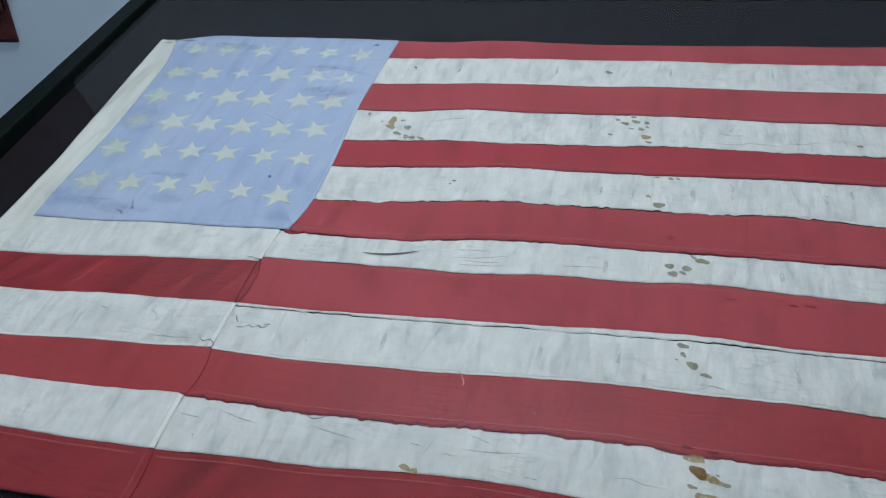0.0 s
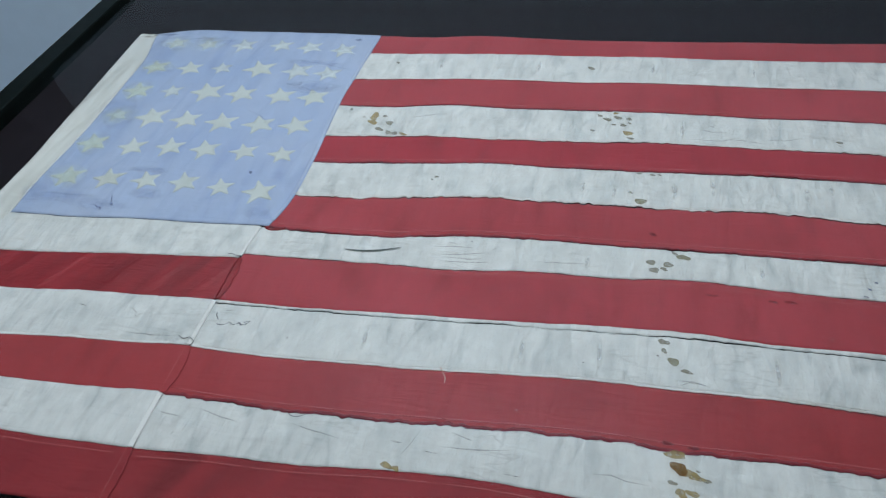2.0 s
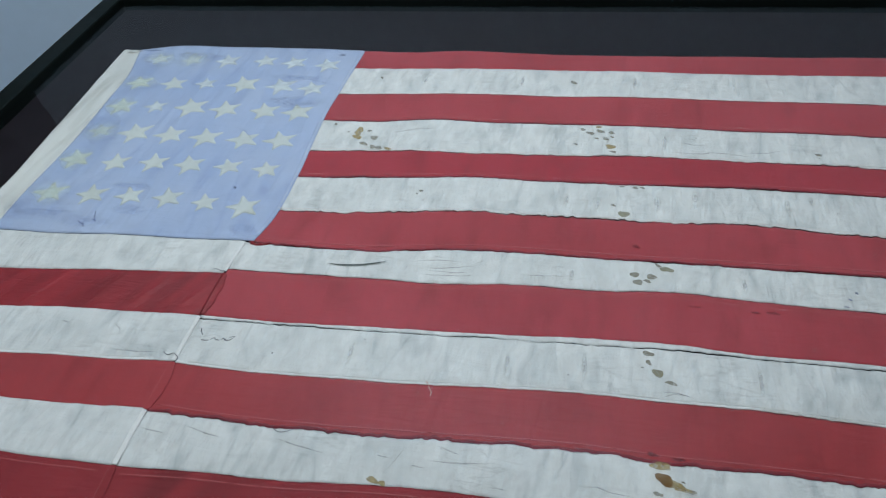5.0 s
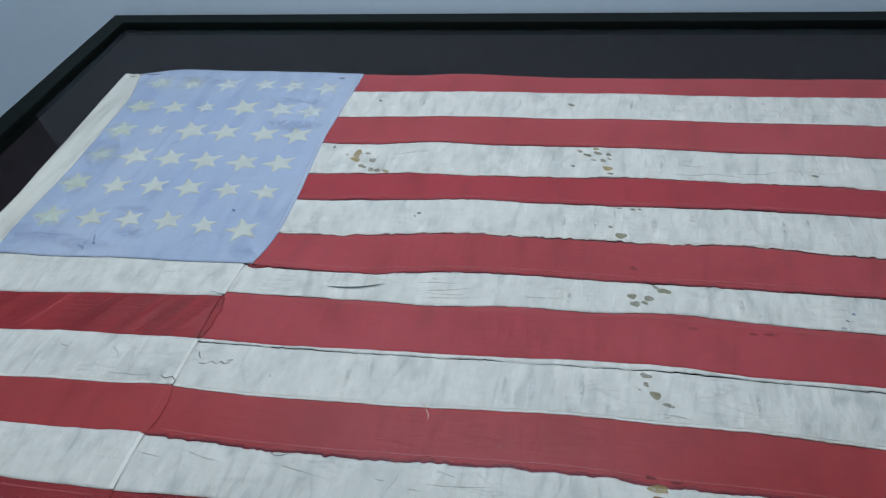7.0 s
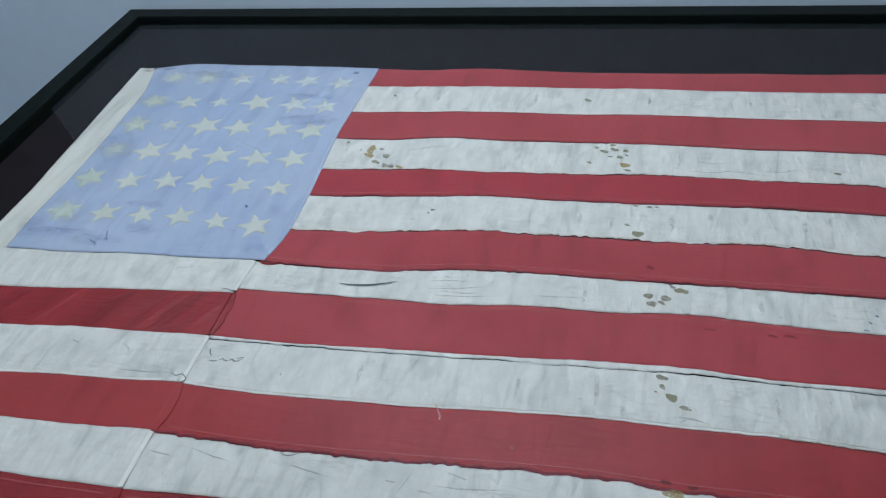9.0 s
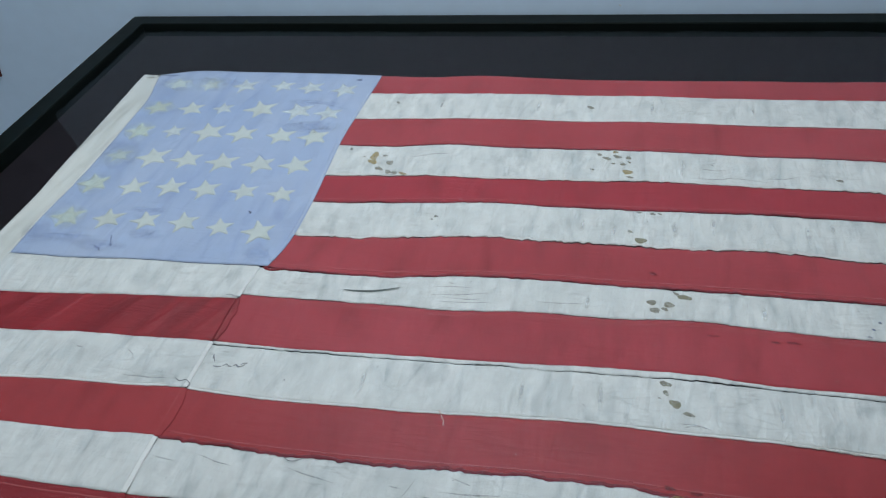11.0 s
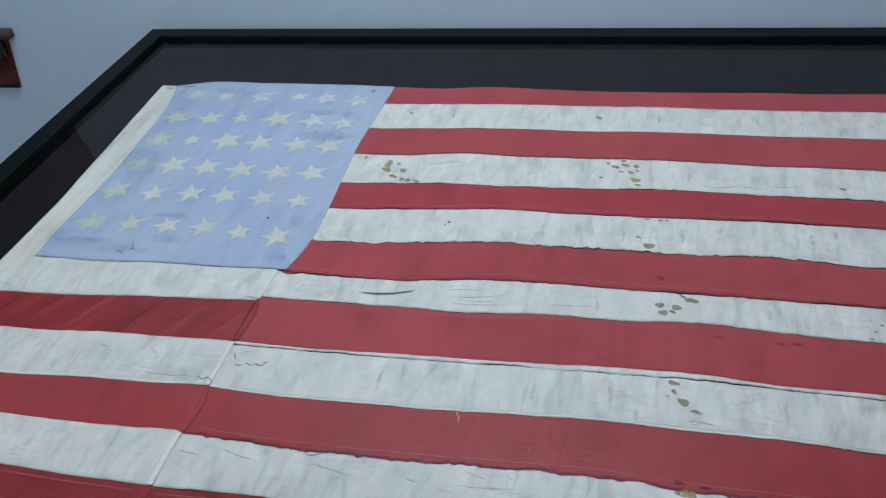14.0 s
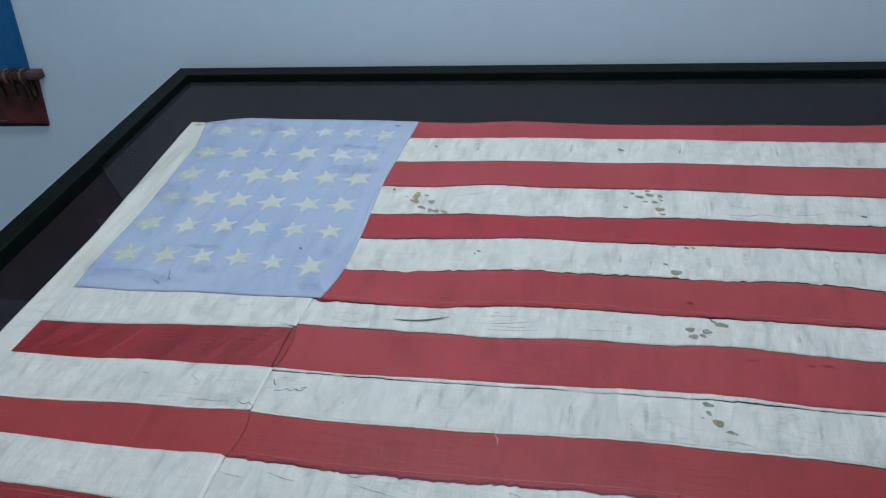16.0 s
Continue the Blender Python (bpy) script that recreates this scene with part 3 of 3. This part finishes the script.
# ---- stains, ink and damage on the flag ----
def blot(name, cx, cy, a, b, mat, z=0.0028, label=""):
    """A soaked patch with an irregular outline."""
    bm = bmesh.new()
    z += 0.0006 if cy < -840 else 0.0
    rnd = random.Random(int(cx * 31 + cy * 17 + a * 1000))
    n = 40 if a > 12 else 18
    ph = [rnd.uniform(0, 6.28) for _ in range(3)]
    rings = []
    for s in (1.0, 0.88, 0.75, 0.62, 0.5, 0.37, 0.25, 0.12) if a > 12 else (1.0, 0.55):
        ring = []
        for k in range(n):
            t = 2 * math.pi * k / n
            w = 1 + 0.16 * math.sin(2 * t + ph[0]) + 0.12 * math.sin(3 * t + ph[1]) + 0.07 * math.sin(5 * t + ph[2])
            dx, dy = a * math.cos(t) * w * s, b * math.sin(t) * w * s
            x, y = (cx + dx - 0.35 * dy) / 1000, (cy + dy) / 1000
            ring.append(bm.verts.new((x, y, lift(x, y) + z)))
        rings.append(ring)
    mid = bm.verts.new((cx / 1000, cy / 1000, lift(cx / 1000, cy / 1000) + z))
    for q, w in zip(rings, rings[1:]):
        for k in range(n):
            bm.faces.new((q[k], q[(k + 1) % n], w[(k + 1) % n], w[k]))
    for k in range(n):
        bm.faces.new((rings[-1][k], rings[-1][(k + 1) % n], mid))
    ob = part(name, bm, mat, host(cx / 1000, cy / 1000), label)
    ob.visible_shadow = False
    return ob


NEAR_CANTON = [(29, -245, 3, 3.6), (95, -260, 5, 2.7), (109, -280, 7, 5.7), (96, -300, 7, 5.4), (114, -308, 5.5, 5.2), (125, -309, 5.5, 5.2), (60, -267, 2.1, 1.6), (66, -78, 3, 3.6)]
MIDDLE_WHITE = [(454, -218, 4.5, 3.5), (467, -228, 6, 5), (483, -221, 6, 5.5), (501, -223, 4, 5), (478, -242, 3.5, 2.5), (493, -242, 5.5, 4), (503, -236, 2.5, 3), (507, -278, 6, 2.5), (446, -261, 3.5, 3), (424, -64, 6, 5), (816, -253, 4.5, 4)]
LOWER_WHITE = [(225, -417, 3.5, 2.5), (220, -425, 1.6, 2.5), (526, -369, 3.5, 2), (546, -370, 3.5, 3), (556, -369, 3, 2), (516, -416, 4, 2.5), (553, -563, 6.6, 4.5), (575, -564, 6, 5.5), (558, -577, 7, 4.5), (570, -573, 4.6, 3), (583, -541, 3.6, 3)]
BOTTOM_WHITE = [(575, -701, 6, 4.5), (576, -715, 3.5, 3.5), (602, -743, 6, 3.2), (569, -724, 1.6, 1.4), (625, -884, 4, 2.6), (591, -892, 4.6, 2.6), (616, -874, 2, 1.2)]
for group in (NEAR_CANTON, MIDDLE_WHITE, LOWER_WHITE, BOTTOM_WHITE):
    for s in group:
        blot("stain", *s, stain_grey, label="grey-green spot")
for s in ((78, -258, 6, 8), (77, -268, 6.5, 8), (79, -281, 7.6, 7), (140, -309, 6, 4), (479, -208, 5, 3.5), (502, -264, 7, 7), (593, -858, 11, 5), (606, -878, 9, 5.2), (613, -881, 6.5, 3.8), (619, -883, 5, 2.4), (600, -903, 6, 5), (611, -901, 6, 4), (296, -926, 6.6, 4), (307, -928, 4.4, 3)):
    blot("stain", *s, stain_tan, label="olive-tan stain")
for s in ((532, -435, 9.6, 5.4), (594, -547, 8, 5.4), (587, -730, 7.4, 5.2)):
    blot("stain", *s, stain_olive, label="olive-grey spot")
blot("stain", 597, -874, 9.5, 6.8, stain_brown, 0.0031, "dark brown stain")
for s in ((553, -506, 5, 3.5), (584, -845, 5, 3), (611, -847, 6, 2.4), (275, -461, 6, 2.2), (287, -460, 5, 2), (630, -612, 7, 2), (703, -612, 6, 2), (723, -610, 9, 2.2), (162, -382, 7, 1.6)):
    blot("stain", *s, stain_maroon, label="dark maroon spot")


def pen(points, wide, mat=ink_brown, z=0.0030):
    """A stroke of faded ink, or of a pleat's shade put on as colour, points in millimetres."""
    bm = bmesh.new()
    rows = []
    pts = [Vector((x / 1000, y / 1000)) for x, y in points]
    for i, p in enumerate(pts):
        d = pts[min(i + 1, len(pts) - 1)] - pts[max(i - 1, 0)]
        side = Vector((-d.y, d.x)).normalized() * wide * (1.0 if 0 < i < len(pts) - 1 else 0.6)
        rows.append([bm.verts.new((q.x, q.y, lift(q.x, q.y) + z)) for q in (p - side, p + side)])
    for a, b in zip(rows, rows[1:]):
        bm.faces.new((a[0], b[0], b[1], a[1]))
    ob = part("ink_or_pleat_mark", bm, mat, host(pts[0].x, pts[0].y), "faded ink or pleat shade stroke")
    ob.visible_shadow = False


for line in (((-122, -172), (-119, -176)), ((-115, -177), (-109, -174), (-103, -169)), ((-108, -181), (-102, -176), (-97, -167)), ((-96, -163), (-94, -172), (-97, -177)), ((-90, -179), (-86, -182), (-80, -184)),
             ((-93, -186), (-88, -189)), ((-77, -185), (-72, -191), (-65, -192), (-58, -184)), ((-57, -192), (-54, -186), (-55, -179)), ((-50, -190), (-47, -184), (-48, -178)), ((-44, -190), (-40, -184), (-41, -177)), ((-71, -200), (-67, -200)), ((-61, -199), (-57, -200)), ((-99, -195), (-95, -196)), ((-85, -176), (-82, -172))):
    pen(line, 0.0010)
pen(((-274, -532), (-270, -542), (-265, -552)), 0.0011, ink_shade_blue)
pen(((-290, -558), (-284, -562), (-277, -564), (-274, -570)), 0.0013, ink_shade_blue)
for s in ((-39, 4, 7, 3.6), (-75, -445, 2.4, 3.6), (-264, -553, 3, 3)):
    blot("ink_or_pleat_mark", *s, ink_shade_blue, 0.0030, "faded ink mark")
for s in ((-494, -20, 14, 8), (-481, -13, 8, 5), (-352, -16, 9, 5), (-338, -30, 6, 4), (-322, -12, 5, 3), (-372, -10, 7, 3)):
    blot("stain", *s, stain_haze, 0.0031, "faint tan smudge")
# broad, faint patches of darker blue on the canton
for n, t in enumerate(((-345, -545, 60, 16), (-290, -556, 60, 16), (-222, -520, 40, 14), (-250, -460, 45, 9), (-410, -540, 30, 30), (-70, -178, 60, 22), (-20, -540, 25, 25), (-330, -25, 60, 16), (-100, -92, 60, 12), (-400, -300, 40, 60))):
    blot("stain", *t, blue_soft, 0.00275 + 0.00001 * n, "faint darker blue patch")
for n, (r, c) in enumerate(sorted(YELLOW | {(0, 0), (0, 1)})):
    y0, xs, dys = STAR_ROWS[r]
    blot("stain", xs[c], y0 + dys[c], 40, 36, star_halo, 0.0029 + 0.00001 * n, "faint yellowing round a star")
for line, wide in ((((9, -743), (11, -749), (16, -755)), 0.0010), (((17, -763), (23, -763), (28, -762)), 0.0011), (((29, -761), (33, -757), (37, -760), (42, -760)), 0.0011), (((43, -759), (46, -756), (50, -759), (55, -758), (60, -751)), 0.0012), (((20, -738), (27, -737)), 0.0008), (((60, -751), (56, -752), (52, -755)), 0.0009)):
    pen(line, wide, ink_grey, 0.0029)
# lint on the red stripes
for k, (x, y) in enumerate(((315, -802), (387, -351), (846, -288), (450, -480), (640, -497), (705, -186), (250, -185), (560, -640), (765, -665), (420, -830), (860, -480), (930, -160))):
    blot("lint", x, y, 1.6 + 0.5 * (k % 3), 0.9, lint_mat, 0.0026)


rnd = random.Random(5)
for k in range(26):
    x = rnd.uniform(0.03, 1.0)
    lo, hi = ((h4, h3), (h6, h5), (h8, h7), (h10, h9b), (h12, h11), (h2, h1))[k % 6]
    y = lo(x) + rnd.uniform(0.15, 0.85) * (hi(x) - lo(x))
    blot("fleck", x * 1000, y * 1000, rnd.uniform(0.5, 1.3), rnd.uniform(0.5, 1.1), ink_grey, 0.0028)
for s in ((826, -559, 2.4, 1.8), (817, -572, 1.8, 1.8), (811, -586, 3.4, 1.5)):
    blot("ink_or_pleat_mark", *s, ink_shade_blue, 0.0028, "small dark blue mark")


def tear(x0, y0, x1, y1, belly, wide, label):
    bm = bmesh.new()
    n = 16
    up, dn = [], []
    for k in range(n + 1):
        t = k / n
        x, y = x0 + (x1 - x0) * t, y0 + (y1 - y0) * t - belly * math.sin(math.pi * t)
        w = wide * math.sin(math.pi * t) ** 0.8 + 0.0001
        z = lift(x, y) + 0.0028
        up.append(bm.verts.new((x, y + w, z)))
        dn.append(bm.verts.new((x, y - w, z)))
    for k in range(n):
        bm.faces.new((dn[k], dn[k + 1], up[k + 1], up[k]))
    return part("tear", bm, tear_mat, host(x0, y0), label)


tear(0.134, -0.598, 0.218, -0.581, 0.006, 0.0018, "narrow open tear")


# stitching and loose threads
def stitches(name, f, x0, x1, mat, z, length=0.0032, gap=0.0007, thick=0.00055, seed=0):
    bm = bmesh.new()
    x = x0
    rnd = random.Random(seed)
    while x < x1:
        xe = x + length * rnd.uniform(0.8, 1.2)
        if rnd.random() < 0.97:
            ya, yb = f(x), f(xe)
            za, zb = lift(x, ya) + z, lift(xe, yb) + z
            q = [bm.verts.new(p) for p in ((x, ya - thick, za), (xe, yb - thick, zb), (xe, yb + thick, zb), (x, ya + thick, za))]
            m1 = bm.verts.new(((x + xe) / 2, (ya + yb) / 2, (za + zb) / 2 + 0.0006))
            for k in range(4):
                bm.faces.new((q[k], q[(k + 1) % 4], m1))
        x = xe + gap * rnd.uniform(0.7, 1.4)
    return part(name, bm, mat, flag)


for n, (f, d, mat) in enumerate(((h3, 0.010, thread_pink), (h5, 0.010, thread_pink), (h7, 0.012, thread_pink), (h8, -0.010, thread_pink), (h11, 0.010, thread_pink), (h12, -0.010, thread_pink), (h10, 0.004, thread_white), (h4, 0.004, thread_white), (h6, 0.004, thread_white))):
    stitches("stitch_line", shift(f.base, d), 0.015, FLY - 0.02, mat, 0.0018 if mat is thread_pink else 0.0024, seed=n)
for n, (f, d, mat) in enumerate(((l10, 0.004, thread_white), (l12, -0.010, thread_pink), (l8, 0.003, thread_white))):
    stitches("stitch_line", shift(f.base, d), -0.41, -0.015, mat, 0.0019, seed=30 + n)


def stitches_up(name, f, y0, y1, mat, z, seed):
    """A run of stitches up the hoist."""
    bm = bmesh.new()
    rnd = random.Random(seed)
    y = y0
    while y < y1:
        ye = y + 0.0035 * rnd.uniform(0.8, 1.2)
        xa, xb = f(y), f(ye)
        za, zb = lift(xa, y) + z, lift(xb, ye) + z
        q = [bm.verts.new(p) for p in ((xa - 0.0003, y, za), (xa + 0.0003, y, za), (xb + 0.0003, ye, zb), (xb - 0.0003, ye, zb))]
        m1 = bm.verts.new(((xa + xb) / 2, (y + ye) / 2, (za + zb) / 2 + 0.0006))
        for k in range(4):
            bm.faces.new((q[k], q[(k + 1) % 4], m1))
        y = ye + 0.0012
    return part(name, bm, mat, flag)


stitches_up("stitch_line", shift(seam, -0.006), -1.028, -0.96, thread_pink, 0.0030, 60)
stitches_up("stitch_line", shift(seam, -0.005), -0.876, -0.803, thread_pink, 0.0027, 61)
stitches_up("stitch_line", shift(seam, 0.0002), -0.717, -0.665, thread_pink, 0.0030, 62)
stitches_up("stitch_line", shift(canton_right, -0.003), -0.55, 0.02, thread_white, 0.0021, 63)
stitches_up("stitch_line", shift(canton_left, -0.005), -1.02, -0.02, thread_white, 0.0026, 64)


def crease(points, wide, mat, z):
    """A hard fold line, its shade laid on as a darker tapering strip."""
    bm = bmesh.new()
    rows = []
    n = 24
    for k in range(n + 1):
        t = k / n * (len(points) - 1)
        i = min(int(t), len(points) - 2)
        (ax, ay), (bx, by) = points[i], points[i + 1]
        x, y = (ax + (bx - ax) * (t - i)) / 1000, (ay + (by - ay) * (t - i)) / 1000
        y += 0.001 * noise.noise(Vector((x * 60, y * 60, 3.0)))
        w = wide * math.sin(math.pi * min(max(k / n, 0.04), 0.96))
        rows.append([bm.verts.new((x, y + d, lift(x, y) + z)) for d in (-w, w)])
    for a, b in zip(rows, rows[1:]):
        bm.faces.new((a[0], b[0], b[1], a[1]))
    ob = part("crease_line", bm, mat, host(points[0][0] / 1000, points[0][1] / 1000))
    ob.visible_shadow = False


# canton folds drawn darker; the far-corner line paints the shadow under a fold
for line, wide, mat in ((((-382, -540), (-345, -539), (-307, -536)), 0.0020, fold_shade_blue), (((-283, -464), (-250, -458), (-222, -452)), 0.0013, blue_dusk), (((-182, -256), (-126, -283), (-94, -319)), 0.0009, fold_shade_blue),
                        (((-134, -87), (-65, -99), (-15, -114)), 0.0013, fold_shade_blue), (((-482, -10), (-455, -9), (-431, -4)), 0.0020, ink_shade_blue), (((-394, -20), (-366, -13), (-331, -30)), 0.0016, ink_brown), (((-242, -534), (-222, -525), (-202, -507)), 0.0022, blue_dusk)):
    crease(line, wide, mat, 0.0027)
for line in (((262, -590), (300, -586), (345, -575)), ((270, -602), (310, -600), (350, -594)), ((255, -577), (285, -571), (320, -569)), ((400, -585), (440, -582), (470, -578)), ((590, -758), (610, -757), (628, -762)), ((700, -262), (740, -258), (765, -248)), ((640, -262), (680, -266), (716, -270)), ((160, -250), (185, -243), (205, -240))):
    crease(line, 0.0009, crease_grey, 0.0030)
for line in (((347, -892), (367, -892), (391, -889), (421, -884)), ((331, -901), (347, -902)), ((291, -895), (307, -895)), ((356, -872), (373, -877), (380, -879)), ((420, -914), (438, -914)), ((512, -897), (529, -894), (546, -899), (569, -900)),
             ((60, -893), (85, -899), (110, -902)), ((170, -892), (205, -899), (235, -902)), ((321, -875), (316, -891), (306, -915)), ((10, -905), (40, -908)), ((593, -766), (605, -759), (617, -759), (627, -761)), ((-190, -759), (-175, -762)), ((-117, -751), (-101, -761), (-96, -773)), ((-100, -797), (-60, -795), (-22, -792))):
    crease(line, 0.0009, crease_grey, 0.0032)


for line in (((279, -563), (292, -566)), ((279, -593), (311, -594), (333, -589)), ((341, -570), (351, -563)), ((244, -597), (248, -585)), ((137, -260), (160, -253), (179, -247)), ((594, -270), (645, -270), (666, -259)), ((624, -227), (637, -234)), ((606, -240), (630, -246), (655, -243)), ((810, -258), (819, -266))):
    crease(line, 0.0010, crease_grey, 0.0031)


def pleat(points, wide, mat):
    """A soft pleat across a stripe, its shade laid on as a grey stroke."""
    pen(points, wide, mat, 0.0030)


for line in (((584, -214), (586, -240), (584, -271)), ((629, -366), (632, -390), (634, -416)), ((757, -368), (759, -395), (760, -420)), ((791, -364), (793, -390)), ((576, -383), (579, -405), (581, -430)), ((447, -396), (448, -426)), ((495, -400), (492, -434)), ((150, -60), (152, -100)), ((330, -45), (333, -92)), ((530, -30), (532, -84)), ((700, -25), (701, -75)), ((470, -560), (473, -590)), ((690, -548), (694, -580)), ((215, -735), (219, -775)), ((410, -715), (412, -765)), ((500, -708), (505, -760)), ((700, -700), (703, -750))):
    pleat(line, 0.0048, pleat_shade)


# frayed threads at the torn end of a lower white hem
rnd = random.Random(31)
bm = bmesh.new()
for k in range(110):
    x = rnd.uniform(0.700, 0.815)
    y = h10(x) + 0.001
    dx, dy = rnd.uniform(-0.004, 0.004), rnd.uniform(-0.0036, 0.001)
    z = lift(x, y) + 0.0026
    a, b, w = Vector((x, y, z)), Vector((x + dx, y + dy, z + rnd.uniform(-0.0004, 0.0008))), 0.0012
    q = [bm.verts.new(p) for p in (a - Vector((w, 0, 0)), a + Vector((w, 0, 0)), b + Vector((w * 0.6, 0, 0)), b - Vector((w * 0.6, 0, 0)))]
    bm.faces.new(q)
part("frayed_edge", bm, thread_white, flag, "white frayed hem threads")["kind"] = "stuff"


def thread(points, r, mat, label):
    for _ in range(3):
        soft = [points[0]]
        for (ax, ay), (bx, by) in zip(points, points[1:]):
            soft += [(0.75 * ax + 0.25 * bx, 0.75 * ay + 0.25 * by), (0.25 * ax + 0.75 * bx, 0.25 * ay + 0.75 * by)]
        points = soft + [points[-1]]
    part("loose_thread", tube([(x / 1000, y / 1000, lift(x / 1000, y / 1000) + 0.0032) for x, y in points], r), mat, flag, label)


thread(((160, -876), (165, -881), (172, -884), (180, -882), (187, -877)), 0.0004, thread_dark, "dark loose thread")
thread(((321, -784), (325, -789), (327, -794), (331, -798), (331, -805)), 0.0006, thread_tan, "pale loose thread")
thread(((-22, -790), (-14, -795), (-8, -789), (-3, -793), (2, -796), (0, -803)), 0.0004, thread_dark, "dark loose thread")
thread(((-26, -634), (-20, -632), (-13, -636), (-6, -634), (-3, -639)), 0.0004, thread_dark, "dark loose thread")

# ---- wall hanging beside the case ----
hang = tagged(new("wall_hanging"), "blue and brick-red wall hanging with a corded wooden rail", "wall hanging")
hang.matrix_world = PLAN


def panel(name, pts, v0, v1, mat, label):
    """A flat panel on the wall, its outline in u and z."""
    bm = bmesh.new()
    f = [bm.verts.new((u, v0, z)) for u, z in pts]
    b = [bm.verts.new((u, v1, z)) for u, z in pts]
    bm.faces.new(f)
    bm.faces.new(b[::-1])
    n = len(pts)
    for k in range(n):
        bm.faces.new((f[k], b[k], b[(k + 1) % n], f[(k + 1) % n]))
    bmesh.ops.recalc_face_normals(bm, faces=bm.faces)
    return part(name, bm, mat, hang, label, False)


FACE = WALL_V - 0.001
# The two top panels are out of view, added to darken the glass reflection.
panel("unseen_upper_panel", [(-0.50, 0.395), (-0.425, 0.475), (-0.39, 0.80), (-1.10, 0.80), (-1.05, 0.395)], FACE - 0.014, FACE, banner_dark, "unseen near-black panel, added for its reflection in the glass")
panel("unseen_middle_panel", [(-0.347, 0.272), (-0.300, 0.44), (-0.425, 0.4745), (-0.50, 0.3945), (-1.05, 0.3945), (-1.05, 0.272)], FACE - 0.012, FACE, banner_grey, "unseen dark grey panel, added for its reflection in the glass")
panel("blue_panel", [(-0.4395, 0.02), (-0.405, 0.271), (-1.05, 0.271), (-1.0, 0.02)], FACE - 0.005, FACE, banner_blue, "strong blue cloth panel")
panel("red_panel", [(-0.4485, -0.1425), (-0.423, 0.004), (-1.0, 0.004), (-0.975, -0.150)], FACE - 0.005, FACE, banner_red, "brick-red lower panel")
bm = bmesh.new()
box(bm, -1.04, -0.401, FACE - 0.024, FACE - 0.0005, 0.001, 0.0235)
bmesh.ops.bevel(bm, geom=list(bm.edges), offset=0.002, segments=1, affect="EDGES")
part("rail", bm, rod_wood, hang, "grey-brown wooden rail")
# dark seams and a rubbed line across the red panel
for nm, u0, z0, z1, mat, label in (("hem_band", -0.449, -0.1425, -0.134, banner_dark, "dark bottom hem"), ("rubbed_line", -0.57, -0.128, -0.1255, cord_light, "pale rubbed line"), ("seam_band", -0.432, -0.052, -0.047, cord_mat, "dark sewn seam")):
    bm = bmesh.new()
    box(bm, -0.97, u0 - 0.002, FACE - 0.0065, FACE - 0.0045, z0, z1)
    part(nm, bm, mat, hang, label, False)
# cords looped over the rail, each ending in a frayed tassel
for k, (u, drop, sway) in enumerate(((-0.447, 0.048, 0.002), (-0.458, 0.062, -0.003), (-0.470, 0.055, -0.006), (-0.486, 0.060, 0.002), (-0.506, 0.045, 0.003), (-0.548, 0.065, 0.004), (-0.570, 0.055, -0.004))):
    v = FACE - 0.025
    pts = [(u + 0.008, v + 0.016, 0.0255), (u + 0.006, v + 0.003, 0.0262), (u + 0.003, v - 0.002, 0.021), (u, v - 0.002, 0.006), (u - 0.001, v + 0.003, -0.005), (u + sway * 0.5, v + 0.010, -0.012)]
    cord = part("cord", tube(pts, 0.0044 - 0.0006 * (k % 3), 7), cord_light if k % 3 == 1 else cord_mat, hang, "frayed tan cord" if k % 3 == 1 else "dark frayed cord")
    bm = bmesh.new()
    rnd = random.Random(k + 3)
    rings = []
    for j in range(9):
        t = j / 8
        rad = 0.0040 + 0.0035 * math.sin(math.pi * min(1.0, 0.15 + 0.8 * t)) ** 0.8
        rings.append([bm.verts.new((u + sway + rad * math.cos(q * 0.6283) * rnd.uniform(0.75, 1.2), v + 0.0125 + 0.35 * rad * math.sin(q * 0.6283), -0.003 - drop * t + rnd.uniform(-0.001, 0.001))) for q in range(10)])
    for q, w in zip(rings, rings[1:]):
        for i in range(10):
            bm.faces.new((q[i], q[(i + 1) % 10], w[(i + 1) % 10], w[i]))
    bm.faces.new(rings[0])
    bm.faces.new(rings[-1][::-1])
    bmesh.ops.recalc_face_normals(bm, faces=bm.faces)
    part("tassel", bm, tassel_mat if k % 2 == 0 else cord_mat, cord, "frayed dull tassel")

# small nick in the wall paint
bm = bmesh.new()
bmesh.ops.create_icosphere(bm, subdivisions=2, radius=0.0024)
bmesh.ops.scale(bm, vec=(1.5, 0.35, 0.8), verts=bm.verts)
nick = part("paint_nick", bm, nick_mat, wall_north)
nick.location = (1.184, WALL_V, 0.117)
nick_b = new("paint_nick", nick.data)
nick_b.parent = wall_north
nick_b.matrix_basis = pose(1.126, WALL_V, 0.039, 0, 40, 0)
